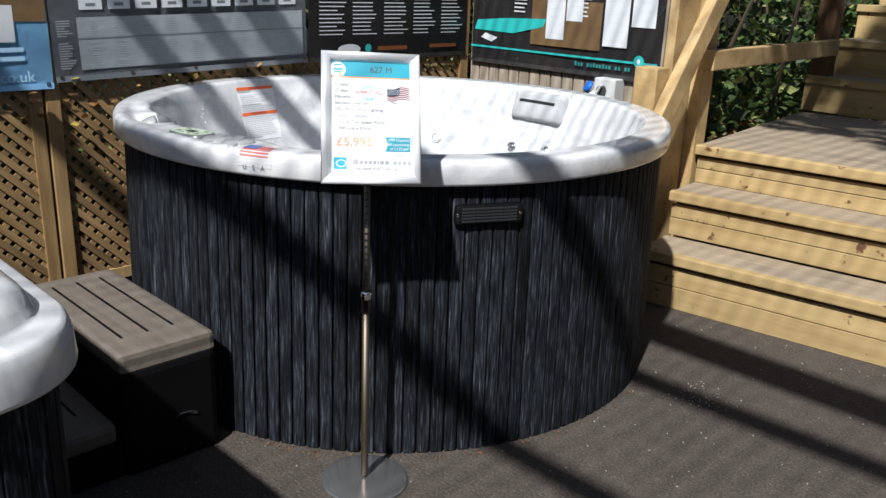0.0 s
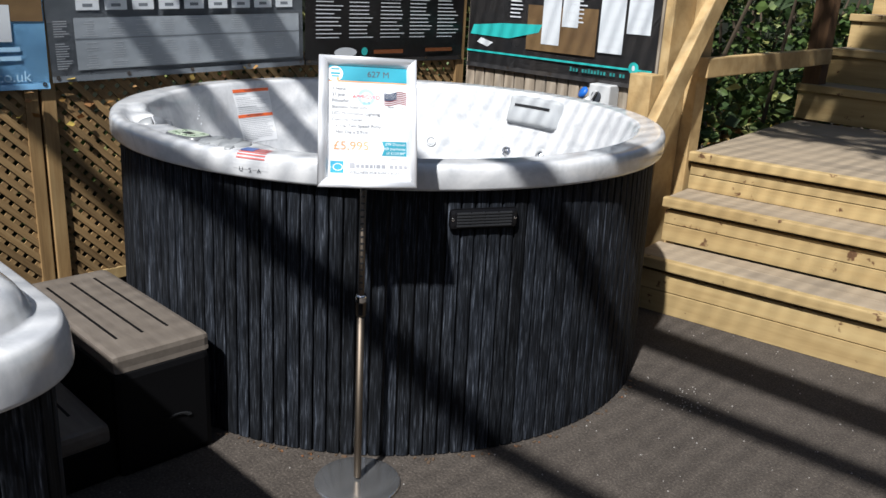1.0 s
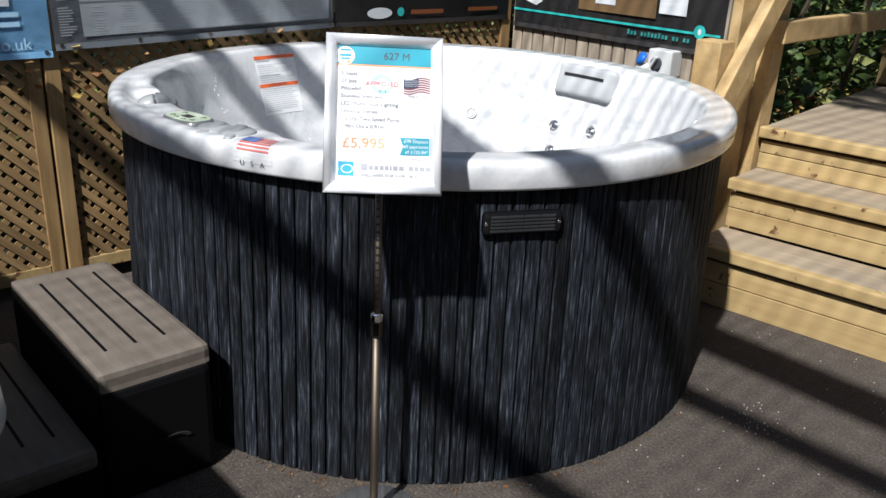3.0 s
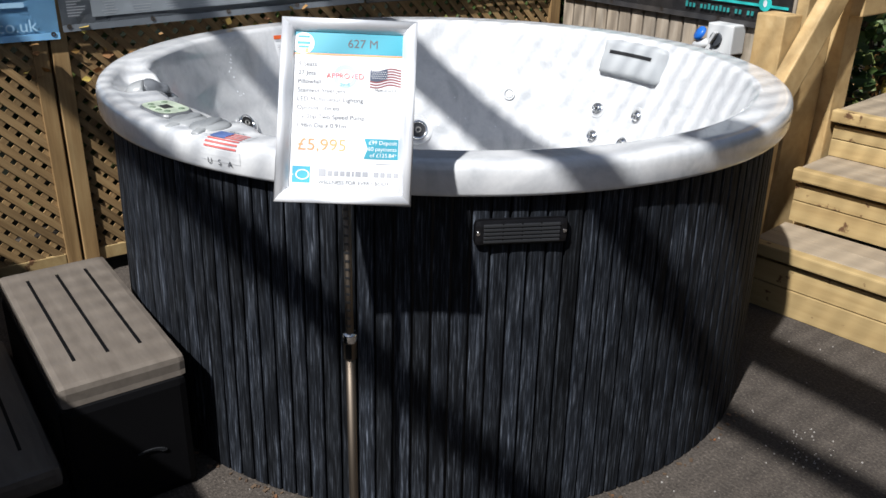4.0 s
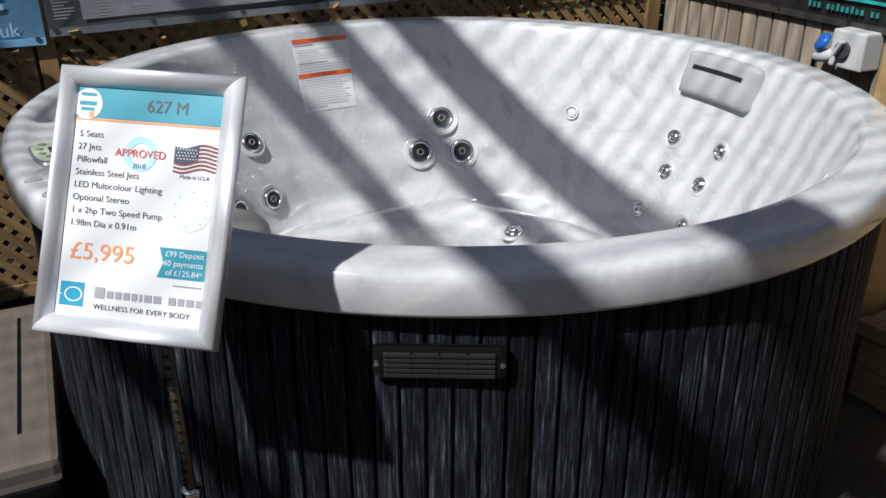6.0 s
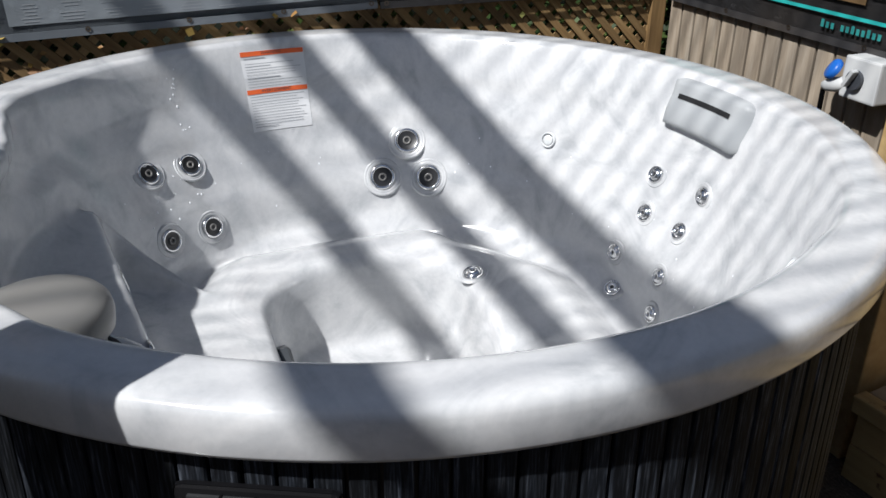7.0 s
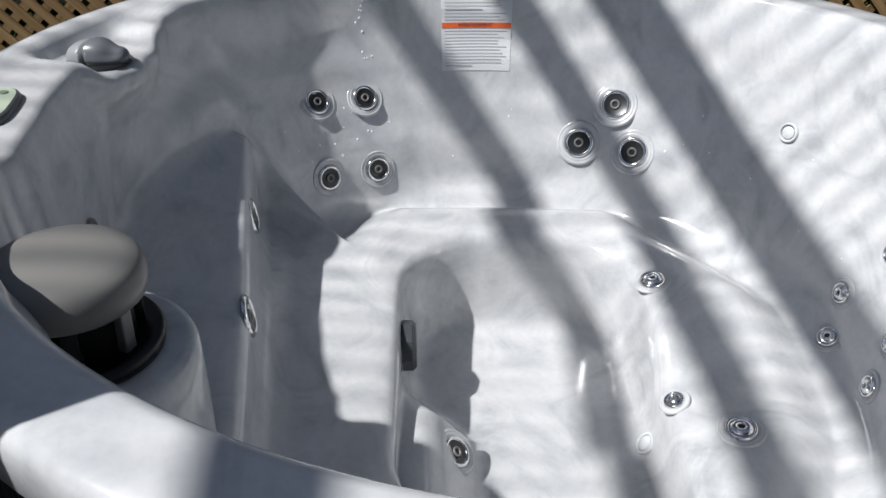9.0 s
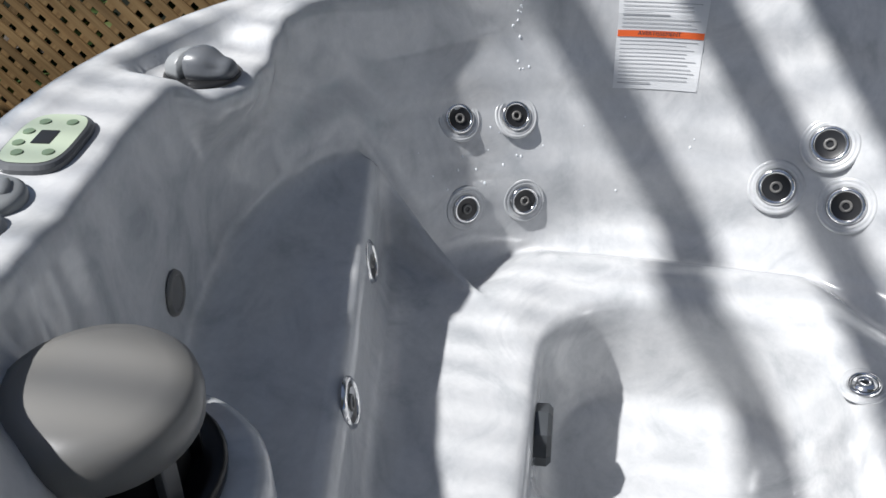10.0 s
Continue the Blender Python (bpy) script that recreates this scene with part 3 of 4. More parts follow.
for x, y in ((-0.045, 0.020), (0.042, 0.022), (-0.045, -0.018), (-0.015, -0.028), (0.018, -0.028), (0.045, -0.018)):
    part("button", lathe([(0.0085, 0.0133), (0.0075, 0.0152), (0.0, 0.0156)], 16, Matrix.Translation((x, y, 0))), mat("button_green", (0.17, 0.23, 0.15), 0.4), panel)


KNOBGREY = mat("knob_grey", (0.25, 0.26, 0.265), 0.4)


def knob(x, y, z, turn, s=1.0):
    m = pose(x, y, z, 0, 0, turn) @ Matrix.Diagonal((s, s, s, 1))
    k = part("air_knob", lathe([(0.044, -0.002), (0.043, 0.008), (0.036, 0.014), (0.0, 0.016)], 28), KNOBGREY, tub, "grey teardrop air control knob", True)
    k.matrix_world = m
    bm = bmesh.new()
    vs = box(bm, (-0.016, -0.062, 0.002), (0.016, 0.03, 0.021), 0.009)
    for v in vs:
        if v.co.y < -0.03:
            v.co.z *= 0.55
            v.co.x *= 0.7
    part("grip", bm, KNOBGREY, k, smooth=True)


knob(0.238, -0.884, 0.8665, 28, 1.08)
knob(0.312, -0.862, 0.8695, 40, 1.08)
# diverter valve in its sunken corner
VALVEGREY = mat("valve_grey", (0.13, 0.138, 0.15), 0.32)
valve = part("diverter_valve", lathe([(0.066, 0.0), (0.066, 0.004), (0.060, 0.006), (0.0, 0.007)], 36), DARKCUP, tub, "large grey rounded diverter valve handle", True)
valve.matrix_world = pose(-0.232, -0.828, 0.8300, 0, 0, 88) @ Matrix.Diagonal((0.92, 0.92, 0.95, 1))
for side, name, tall, wide in ((-1, "hub", 0.040, 0.046), (1, "grip", 0.043, 0.040)):
    bm = bmesh.new()
    bmesh.ops.create_uvsphere(bm, u_segments=40, v_segments=20, radius=1.0)
    for v in bm.verts:
        x, y, z = v.co
        pinch = 1.0 - 0.22 * math.exp(-((x - 0.62) / 0.25) ** 2) * (1 if side > 0 else 0) * (z > 0.2)
        v.co = (x * 0.064, math.copysign(abs(y) ** 0.8, y) * wide * pinch, max(z, 0.0) ** 0.75 * tall * pinch + 0.006)
    bmesh.ops.bisect_plane(bm, geom=bm.verts[:] + bm.edges[:] + bm.faces[:], plane_co=(0.004 + side * 0.0038, 0, 0), plane_no=(-side, 0.45 * side, -0.3 * side), clear_outer=True)
    bmesh.ops.holes_fill(bm, edges=[e for e in bm.edges if e.is_boundary], sides=0)
    part(name, bm, KNOBGREY if side < 0 else VALVEGREY, valve, smooth=True)

# flag sticker over the edge of the rim
RIM = [(0.905, 0.8782), (0.945, 0.8782), (0.967, 0.8783), (0.9783, 0.8766), (0.9865, 0.8709), (0.9909, 0.8612), (0.9923, 0.848), (0.9913, 0.816)]
RLEN = [0.0]
for p, q in zip(RIM, RIM[1:]):
    RLEN.append(RLEN[-1] + math.hypot(q[0] - p[0], q[1] - p[1]))


def rim_point(deg, s, off=0.0):
    for k in range(len(RIM) - 1):
        if s <= RLEN[k + 1]:
            f = (s - RLEN[k]) / (RLEN[k + 1] - RLEN[k])
            dr, dz = RIM[k + 1][0] - RIM[k][0], RIM[k + 1][1] - RIM[k][1]
            l = math.hypot(dr, dz)
            r, z = RIM[k][0] + dr * f - dz / l * off, RIM[k][1] + dz * f + dr / l * off
            return (r * math.cos(math.radians(deg)), r * math.sin(math.radians(deg)), z)


def rim_patch(name, d0, d1, s0, s1, off, material, parent):
    bm = bmesh.new()
    g = [[bm.verts.new(rim_point(d0 + (d1 - d0) * i / 6, s0 + (s1 - s0) * j / 8, off)) for j in range(9)] for i in range(7)]
    for p, q in zip(g, g[1:]):
        for j in range(8):
            bm.faces.new((p[j], q[j], q[j + 1], p[j + 1]))
    return part(name, bm, material, parent)


STICKRED = mat("faded_red_print", (0.56, 0.12, 0.11), 0.45)
flag = rim_patch("flag_sticker", -67.2, -61.0, 0.022, 0.122, 0.0004, ACRYLIC, tub)
flag["label"] = "white sticker with a red, white and blue flag"
for k in range(7):
    s = 0.034 + 0.0092 * k
    rim_patch("stripe", -66.6, -61.6, s, s + 0.0040, 0.0018, STICKRED, flag)
a = math.radians(-64.1)
words("MADE IN", 0.011, flag, INK, 0, 0, 0, "CENTER", frame_at((0.934 * math.cos(a), 0.934 * math.sin(a), 0.8812), (0, 0, 1), (-math.cos(a), -math.sin(a), 0)))
rim_patch("canton", -66.6, -64.2, 0.033, 0.068, 0.0026, mat("faded_navy_print", (0.09, 0.14, 0.32), 0.45), flag)
for t, d in (("U", -65.7), ("S", -64.1), ("A", -62.5)):
    a = math.radians(d)
    words(t, 0.017, flag, INK, 0, 0, 0, "CENTER", frame_at((0.9935 * math.cos(a), 0.9935 * math.sin(a), 0.832), (math.cos(a), math.sin(a), 0.05)), 1.1)

# air vent on the skirt
va = math.radians(-26.4)
LOUVRE = mat("louvre_black", (0.022, 0.023, 0.025), 0.3)
vent = part("air_vent", boxed((-0.099, -0.0285, -0.006), (0.099, 0.0285, 0.013), 0.0125), BLACKPL, tub, "glossy black louvred air vent")
vent.matrix_world = frame_at((0.9655 * math.cos(va), 0.9655 * math.sin(va), 0.7265), (math.cos(va), math.sin(va), -0.015))
for k in range(5):
    y = -0.017 + 0.0085 * k
    part("louvre", boxed((-0.080, y - 0.0032, 0.010), (0.080, y + 0.0026, 0.017), 0.0012), LOUVRE, vent)
for x in (-0.04, 0.0, 0.04):
    part("rib", boxed((x - 0.0015, -0.021, 0.010), (x + 0.0015, 0.021, 0.0165)), STEPBODY, vent)
for x in (-0.091, 0.091):
    part("screw", lathe([(0.005, 0.011), (0.004, 0.014), (0.0, 0.0145)], 12, Matrix.Translation((x, 0, 0))), CHROME, vent)

# ---- price sign on a stand ----
BL, BR, TL = Vector((0.796, -0.939, 0.868)), Vector((0.932, -0.746, 0.863)), Vector((0.682, -0.845, 1.153))
su = (BR - BL).normalized()
sn = su.cross((TL - BL).normalized()).normalized()
sv = sn.cross(su)
SM = Matrix(((su.x, sv.x, sn.x, BL.x), (su.y, sv.y, sn.y, BL.y), (su.z, sv.z, sn.z, BL.z), (0, 0, 0, 1)))
SW, SH, FW = 0.2365, 0.325, 0.0245
stand = thing("sign_stand", "chrome floor stand holding a framed white price sign", "sign", Matrix.Translation((0.785, -0.790, 0)))
inv = Matrix.Translation((-0.785, 0.790, 0))


def mitred(a, b, inward, w):
    """A snap-frame bar from a to b, with mitred ends and a rounded face."""
    bm = bmesh.new()
    a, b = Vector(a), Vector(b)
    d = (b - a).normalized()
    sec = [(0.0, -0.006), (0.0, 0.003), (0.15, 0.009), (0.4, 0.0125), (0.65, 0.012), (0.9, 0.007), (1.0, 0.002), (1.0, -0.006)]
    ends = []
    for p, sgn in ((a, 1), (b, -1)):
        ends.append([bm.verts.new(Vector((*(p + d * sgn * w * t + Vector(inward) * w * t), h))) for t, h in sec])
    for i in range(len(sec)):
        j = (i + 1) % len(sec)
        bm.faces.new((ends[0][i], ends[0][j], ends[1][j], ends[1][i]))
    bm.faces.new(ends[0])
    bm.faces.new(ends[1])
    bmesh.ops.transform(bm, matrix=SM, verts=bm.verts)
    return bm


def v2(x, y):
    return Vector((x, y))


for a, b, n in ((v2(0, 0), v2(SW, 0), v2(0, 1)), (v2(SW, 0), v2(SW, SH), v2(-1, 0)), (v2(SW, SH), v2(0, SH), v2(0, -1)), (v2(0, SH), v2(0, 0), v2(1, 0))):
    ob = part("frame_bar", mitred(a, b, n, FW), ALU, stand, "satin aluminium snap-frame bar", True)
    ob.matrix_parent_inverse = inv
poster = part("poster", boxed((0.008, 0.008, -0.005), (SW - 0.008, SH - 0.008, 0.0), 0, SM), PAPER, stand, "white printed price poster")
poster.matrix_parent_inverse = inv


def sx(f):
    return SW * f


def sy(f):
    return SH * (1 - f)


plate("header", poster, TEAL, FW, sy(0.190), SW - FW, SH - FW, 0.0006, m=SM)
plate("rule", poster, ORANGE, FW, sy(0.200), SW - FW, sy(0.192), 0.0006, m=SM)
words("627 M", 0.021, poster, INK, sx(0.49), sy(0.135), 0.0012, m=SM)
part("badge", lathe([(0.019, 0.0010), (0.0, 0.0011)], 28, SM @ Matrix.Translation((sx(0.165), sy(0.14), 0))), PAPER, poster)
tagged(bars("badge_print", [(sx(0.12), sy(0.145), sx(0.215), sy(0.130)), (sx(0.13), sy(0.165), sx(0.205), sy(0.153)), (sx(0.125), sy(0.11), sx(0.21), sy(0.098))], poster, TEAL, 0.0014, SM), kind="stuff")
bars("badge_mark", [(sx(0.18), sy(0.19), sx(0.205), sy(0.168))], poster, ORANGE, 0.0014, SM)
for k, t in enumerate(("5 Seats", "27 Jets", "Pillowfall", "Stainless Steel Jets", "LED Multicolour Lighting", "Optional Stereo", "1 x 2hp Two Speed Pump", "1.98m Dia x 0.91m")):
    words(t, 0.0108, poster, INK, sx(0.135), sy(0.252 + 0.0475 * k), 0.0007, m=SM, wide=1.05)
words("£5,995", 0.029, poster, ORANGE, sx(0.15), sy(0.690), 0.0007, m=SM, wide=1.08)
bm = bmesh.new()
bm.faces.new([bm.verts.new((sx(x), sy(y), 0.0006)) for x, y in ((0.64, 0.645), (0.892, 0.645), (0.892, 0.755), (0.64, 0.755), (0.668, 0.70))])
bmesh.ops.transform(bm, matrix=SM, verts=bm.verts)
part("ribbon", bm, TEAL, poster)
for k, t in enumerate(("£99 Deposit", "60 payments", "of £125.84*")):
    words(t, 0.0098, poster, PAPER, sx(0.882), sy(0.667 + 0.034 * k), 0.0010, "RIGHT", SM)
bars("fine_print", [(sx(0.73), sy(0.783), sx(0.885), sy(0.778))], poster, GREYINK, 0.0007, SM)
plate("logo_square", poster, mat("logo_teal", (0.02, 0.30, 0.46), 0.4), sx(0.125), sy(0.893), sx(0.255), sy(0.805), 0.0006, m=SM)
part("logo_ring", lathe([(0.012, 0.0009), (0.0098, 0.0009)], 24, SM @ Matrix.Translation((sx(0.20), sy(0.85), 0)) @ Matrix.Diagonal((1, 0.75, 1, 1))), PAPER, poster)
bars("logo_stroke", [(sx(0.13), sy(0.878), sx(0.24), sy(0.872))], poster, PAPER, 0.0009, SM @ Matrix.Translation((-0.02, 0.001, 0)) @ Matrix.Rotation(0.12, 4, "Z"))
xs = 0.315
rects = []
for w in (0.055, 0.036, 0.034, 0.034, 0.03, 0.016, 0.04, 0.04):
    rects.append((sx(xs), sy(0.852 if w != 0.055 else 0.856), sx(xs + w), sy(0.825 if w != 0.055 else 0.815)))
    xs += w + 0.011
xs += 0.03
for w in (0.038, 0.034, 0.04, 0.032):
    rects.append((sx(xs), sy(0.852), sx(xs + w), sy(0.825)))
    xs += w + 0.011
tagged(bars("brand_lettering", rects, poster, GREYINK, 0.0007, SM), kind="stuff")
words("WELLNESS FOR EVERY BODY", 0.0088, poster, INK, sx(0.315), sy(0.888), 0.0007, m=SM, wide=1.08)
part("seal", lathe([(0.021, 0.0006), (0.013, 0.0006)], 32, SM @ Matrix.Translation((sx(0.482), sy(0.312), 0))), PALEBLUE, poster)
words("APPROVED", 0.0135, poster, RED, sx(0.482), sy(0.312), 0.0013, "CENTER", SM, 0.98)
words("2018", 0.0085, poster, INK, sx(0.482), sy(0.358), 0.0012, "CENTER", SM)
def wave_strip(name, material, f0, f1, y0, y1, z):
    """A strip of the printed flag, which flutters."""
    bm = bmesh.new()
    cols = []
    for k in range(17):
        f = f0 + (f1 - f0) * k / 16
        lift = 0.007 * math.sin(2 * math.pi * (f - 0.665) / 0.2) - 0.010 * (f - 0.665) / 0.228
        cols.append([bm.verts.new((sx(f), sy(y + lift), z)) for y in (y0, y1)])
    for p, q in zip(cols, cols[1:]):
        bm.faces.new((p[0], q[0], q[1], p[1]))
    bmesh.ops.transform(bm, matrix=SM, verts=bm.verts)
    part(name, bm, material, poster)


DEEPRED = mat("deep_red_print", (0.20, 0.025, 0.03), 0.45)
for k in range(7):
    wave_strip("flag_stripe", DEEPRED, 0.665, 0.893, 0.272 + 0.0145 * k, 0.2795 + 0.0145 * k, 0.0006)
wave_strip("flag_canton", mat("deep_navy_print", (0.02, 0.035, 0.075), 0.45), 0.665, 0.792, 0.272, 0.330, 0.0009)
tagged(bars("flag_stars", [(sx(0.676 + 0.0165 * i + 0.008 * (j % 2)), sy(0.284 + 0.0115 * j), sx(0.682 + 0.0165 * i + 0.008 * (j % 2)), sy(0.2795 + 0.0115 * j)) for i in range(7) for j in range(4)], poster, PAPER, 0.0012, SM), kind="stuff")
words("Made in U.S.A", 0.0066, poster, INK, sx(0.785), sy(0.382), 0.0007, "CENTER", SM)
part("tub_picture", lathe([(0.026, 0.0006), (0.0, 0.0007)], 32, SM @ Matrix.Translation((sx(0.785), sy(0.50), 0))), PALEMINT, poster)
tagged(bars("picture_dots", [(sx(0.785) + 0.021 * math.cos(a) - 0.001, sy(0.50) + 0.021 * math.sin(a) - 0.0006, sx(0.785) + 0.021 * math.cos(a) + 0.0012, sy(0.50) + 0.021 * math.sin(a) + 0.0008) for a in (0.3, 0.6, 1.5, 2.4, 2.9, 3.6, 4.5, 5.4, 5.9)], poster, GREYINK, 0.0011, SM), kind="stuff")
# stand: round base, tube, collar and slotted inner rod
part("base_plate", lathe([(0.118, 0.0), (0.1205, 0.003), (0.1195, 0.007), (0.115, 0.0095), (0.06, 0.0125), (0.020, 0.0135), (0.0, 0.0137)], 48), PLATE, stand, "polished steel round base", True)
part("pole", lathe([(0.0100, 0.02), (0.0100, 0.535), (0.0, 0.535)], 24), STEEL, stand, "polished steel tube", True)
part("collar", lathe([(0.0100, 0.50), (0.0130, 0.502), (0.0130, 0.545), (0.010, 0.553), (0.0, 0.553)], 24), STEEL, stand, smooth=True)
part("latch", boxed((0.008, -0.006, 0.506), (0.0155, 0.006, 0.538), 0.002, Matrix.Rotation(math.radians(-44), 4, "Z")), STEPBODY, stand, "small black height latch")
part("collar_ring", lathe([(0.0134, 0.540), (0.0148, 0.544), (0.0148, 0.556), (0.0134, 0.560), (0.0, 0.56)], 24), CHROME, stand, smooth=True)
rod = part("rod", lathe([(0.0078, 0.55), (0.0078, 0.95), (0.0, 0.95)], 18), STEEL, stand, "notched steel height rod", True)
for k in range(17):
    part("notch", boxed((0.004, -0.0045, 0.575 + 0.0175 * k), (0.0086, 0.0045, 0.580 + 0.0175 * k), 0, Matrix.Rotation(math.radians(-44), 4, "Z")), DARKCUP, rod)
part("bracket", boxed((-0.02, -0.02, 0.925), (0.02, 0.02, 0.95), 0.004, pose(0, 0, 0, 0, 0, 45)), BLACKPL, stand)

# ---- plastic two-step unit ----
steps = thing("spa_steps", "two-tread plastic steps, brown treads on a black body", "steps", Matrix())
bm = boxed((-0.335, -1.268, 0.305), (0.350, -0.985, 0.358), 0.016)
for v in bm.verts:
    if v.co.z < 0.32:
        v.co.x += 0.006 * (1 if v.co.x > 0 else -1)
part("upper_tread", bm, STEPTOP, steps, "taupe brown plastic tread with three grooves")
for y in (-1.205, -1.13, -1.055):
    part("groove", boxed((-0.26, y - 0.004, 0.357), (0.24, y + 0.004, 0.3586)), STEPBODY, steps.children[0])
part("lower_tread", boxed((-0.335, -1.56, 0.115), (0.352, -1.285, 0.17), 0.016), STEPTOP, steps)
for y in (-1.49, -1.42, -1.35):
    part("groove", boxed((-0.26, y - 0.004, 0.169), (0.24, y + 0.004, 0.1706)), STEPBODY, steps.children[-1])
part("body", boxed((-0.325, -1.272, 0.0), (0.362, -0.99, 0.31), 0.02), STEPBODY, steps, "matt black moulded body")
part("lower_body", boxed((-0.325, -1.55, 0.0), (0.345, -1.27, 0.125), 0.015), STEPBODY, steps)
bm = bmesh.new()
for k in range(9):
    a = math.pi * (0.15 + 0.5 * k / 8)
    box(bm, (0.361, -1.10 + 0.04 * math.cos(a) - 0.006, 0.12 + 0.022 * math.sin(a) - 0.002), (0.366, -1.10 + 0.04 * math.cos(a) + 0.006, 0.12 + 0.022 * math.sin(a) + 0.002))
part("hand_hold", bm, LOUVRE, steps, "moulded arched hand hold")

# ---- square hot tub beside it ----
tub2 = thing("square_hot_tub", "square white acrylic hot tub with dark board cladding", "hot tub")
X0, X1, Y0, Y1 = -0.88, 1.115, -3.60, -1.578


def round_loop(inset, z, r=0.20, n=14):
    out = []
    r = max(r - inset, 0.05)
    for cx, cy, a0 in ((X1 - inset - r, Y1 - inset - r, 0), (X0 + inset + r, Y1 - inset - r, 90), (X0 + inset + r, Y0 + inset + r, 180), (X1 - inset - r, Y0 + inset + r, 270)):
        for k in range(n + 1):
            a = math.radians(a0 + 90 * k / n)
            out.append((cx + r * math.cos(a), cy + r * math.sin(a), z))
    return out


def loft(loops, cap=False):
    bm = bmesh.new()
    ls = [[bm.verts.new(p) for p in l] for l in loops]
    for p, q in zip(ls, ls[1:]):
        for i in range(len(p)):
            bm.faces.new((p[i], p[(i + 1) % len(p)], q[(i + 1) % len(p)], q[i]))
    if cap:
        bm.faces.new(ls[-1])
    return bm


part("shell", loft([round_loop(i, z) for i, z in ((0.03, 0.695), (0.006, 0.692), (0.001, 0.695), (0.0, 0.702), (0.004, 0.750), (0.010, 0.768), (0.014, 0.774), (0.020, 0.778), (0.050, 0.783), (0.056, 0.785), (0.060, 0.790), (0.066, 0.806), (0.078, 0.826), (0.098, 0.841), (0.13, 0.849), (0.2, 0.851), (0.228, 0.847), (0.243, 0.838), (0.252, 0.815), (0.30, 0.60), (0.42, 0.45), (0.6, 0.42))], True), ACRYLIC, tub2, "glossy white acrylic shell", True)
part("skirt_backing", loft([round_loop(0.045, z) for z in (0.70, 0.004)]), BLACKPL, tub2)

# ---- lattice fence ----
fence = thing("lattice_fence", "honey-brown diagonal lattice fence panels between posts", "fence", kind="structure")
XF = -1.0


def clipped(y0, y1, z0, z1, c, up):
    """Ends of the lath z = c +- y inside a panel."""
    k = 1 if up else -1
    pts = []
    for y in (y0, y1):
        z = c + k * y
        if z0 <= z <= z1:
            pts.append((y, z))
    for z in (z0, z1):
        y = (z - c) * k
        if y0 < y < y1:
            pts.append((y, z))
    return sorted(pts)[:1] + sorted(pts)[-1:] if len(pts) >= 2 else None


def lattice(y0, y1, z0, z1):
    pitch = 0.0620
    for up, x in ((True, XF - 0.016), (False, XF - 0.008)):
        c0 = z0 - (y1 if up else -y0)
        n = int(((z1 - z0) + (y1 - y0)) / pitch) + 2
        for i in range(n):
            ends = clipped(y0, y1, z0, z1, c0 + i * pitch * 1.0, up)
            if not ends:
                continue
            (ya, za), (yb, zb) = ends
            l = math.hypot(yb - ya, zb - za)
            if l < 0.03:
                continue
            ob = part("lath", boxed((-l / 2, -0.0124, -0.0035), (l / 2, 0.0124, 0.0035)), LATH, fence)
            ang = math.atan2(zb - za, yb - ya)
            ob.matrix_world = Matrix.Translation((x, (ya + yb) / 2, (za + zb) / 2)) @ Matrix(((0, 0, 1, 0), (1, 0, 0, 0), (0, 1, 0, 0), (0, 0, 0, 1))) @ Matrix.Rotation(ang, 4, "Z")


lattice(-2.72, -0.925, 0.10, 0.98)
lattice(-0.855, 1.39, 0.10, 0.98)
for y0, y1, x1 in ((-0.965, -0.915, 0.0), (-0.905, -0.852, 0.008), (1.335, 1.395, 0.012), (-2.76, -2.71, 0.0)):
    part("stile", boxed((XF - 0.03, y0, 0.03), (XF + x1, y1, 1.78), 0.003), POSTWOOD, fence)
for y0, y1 in ((-2.71, -0.967), (-0.85, 1.333)):
    for z0, z1 in ((0.055, 0.105), (1.72, 1.77)):
        part("rail", boxed((XF - 0.028, y0, z0), (XF - 0.002, y1, z1), 0.003), PINE, fence)
part("post", boxed((XF - 0.12, -0.96, 0.0), (XF - 0.032, -0.86, 1.85), 0.004), POSTWOOD, fence)

# ---- close-boarded fence ----
bfence = thing("board_fence", "weathered grey-brown vertical board fence", "fence", kind="structure")
YF = 1.415
random.seed(7)
k, x = 0, -0.985
while x < 0.25:
    ob = part("board", boxed((x, YF, 0.03), (x + 0.063, YF + 0.018, 1.82 + random.uniform(-0.004, 0.004)), 0.003), BOARD, bfence)
    x += 0.0725
for z in (0.3, 1.5):
    part("rail", boxed((-0.98, YF + 0.02, z), (0.26, YF + 0.06, z + 0.09), 0.003), POSTWOOD, bfence)

# ---- banners: vinyl sheets with their print ----
YZ = Matrix(((0, 0, 1, 0), (1, 0, 0, 0), (0, 1, 0, 0), (0, 0, 0, 1)))


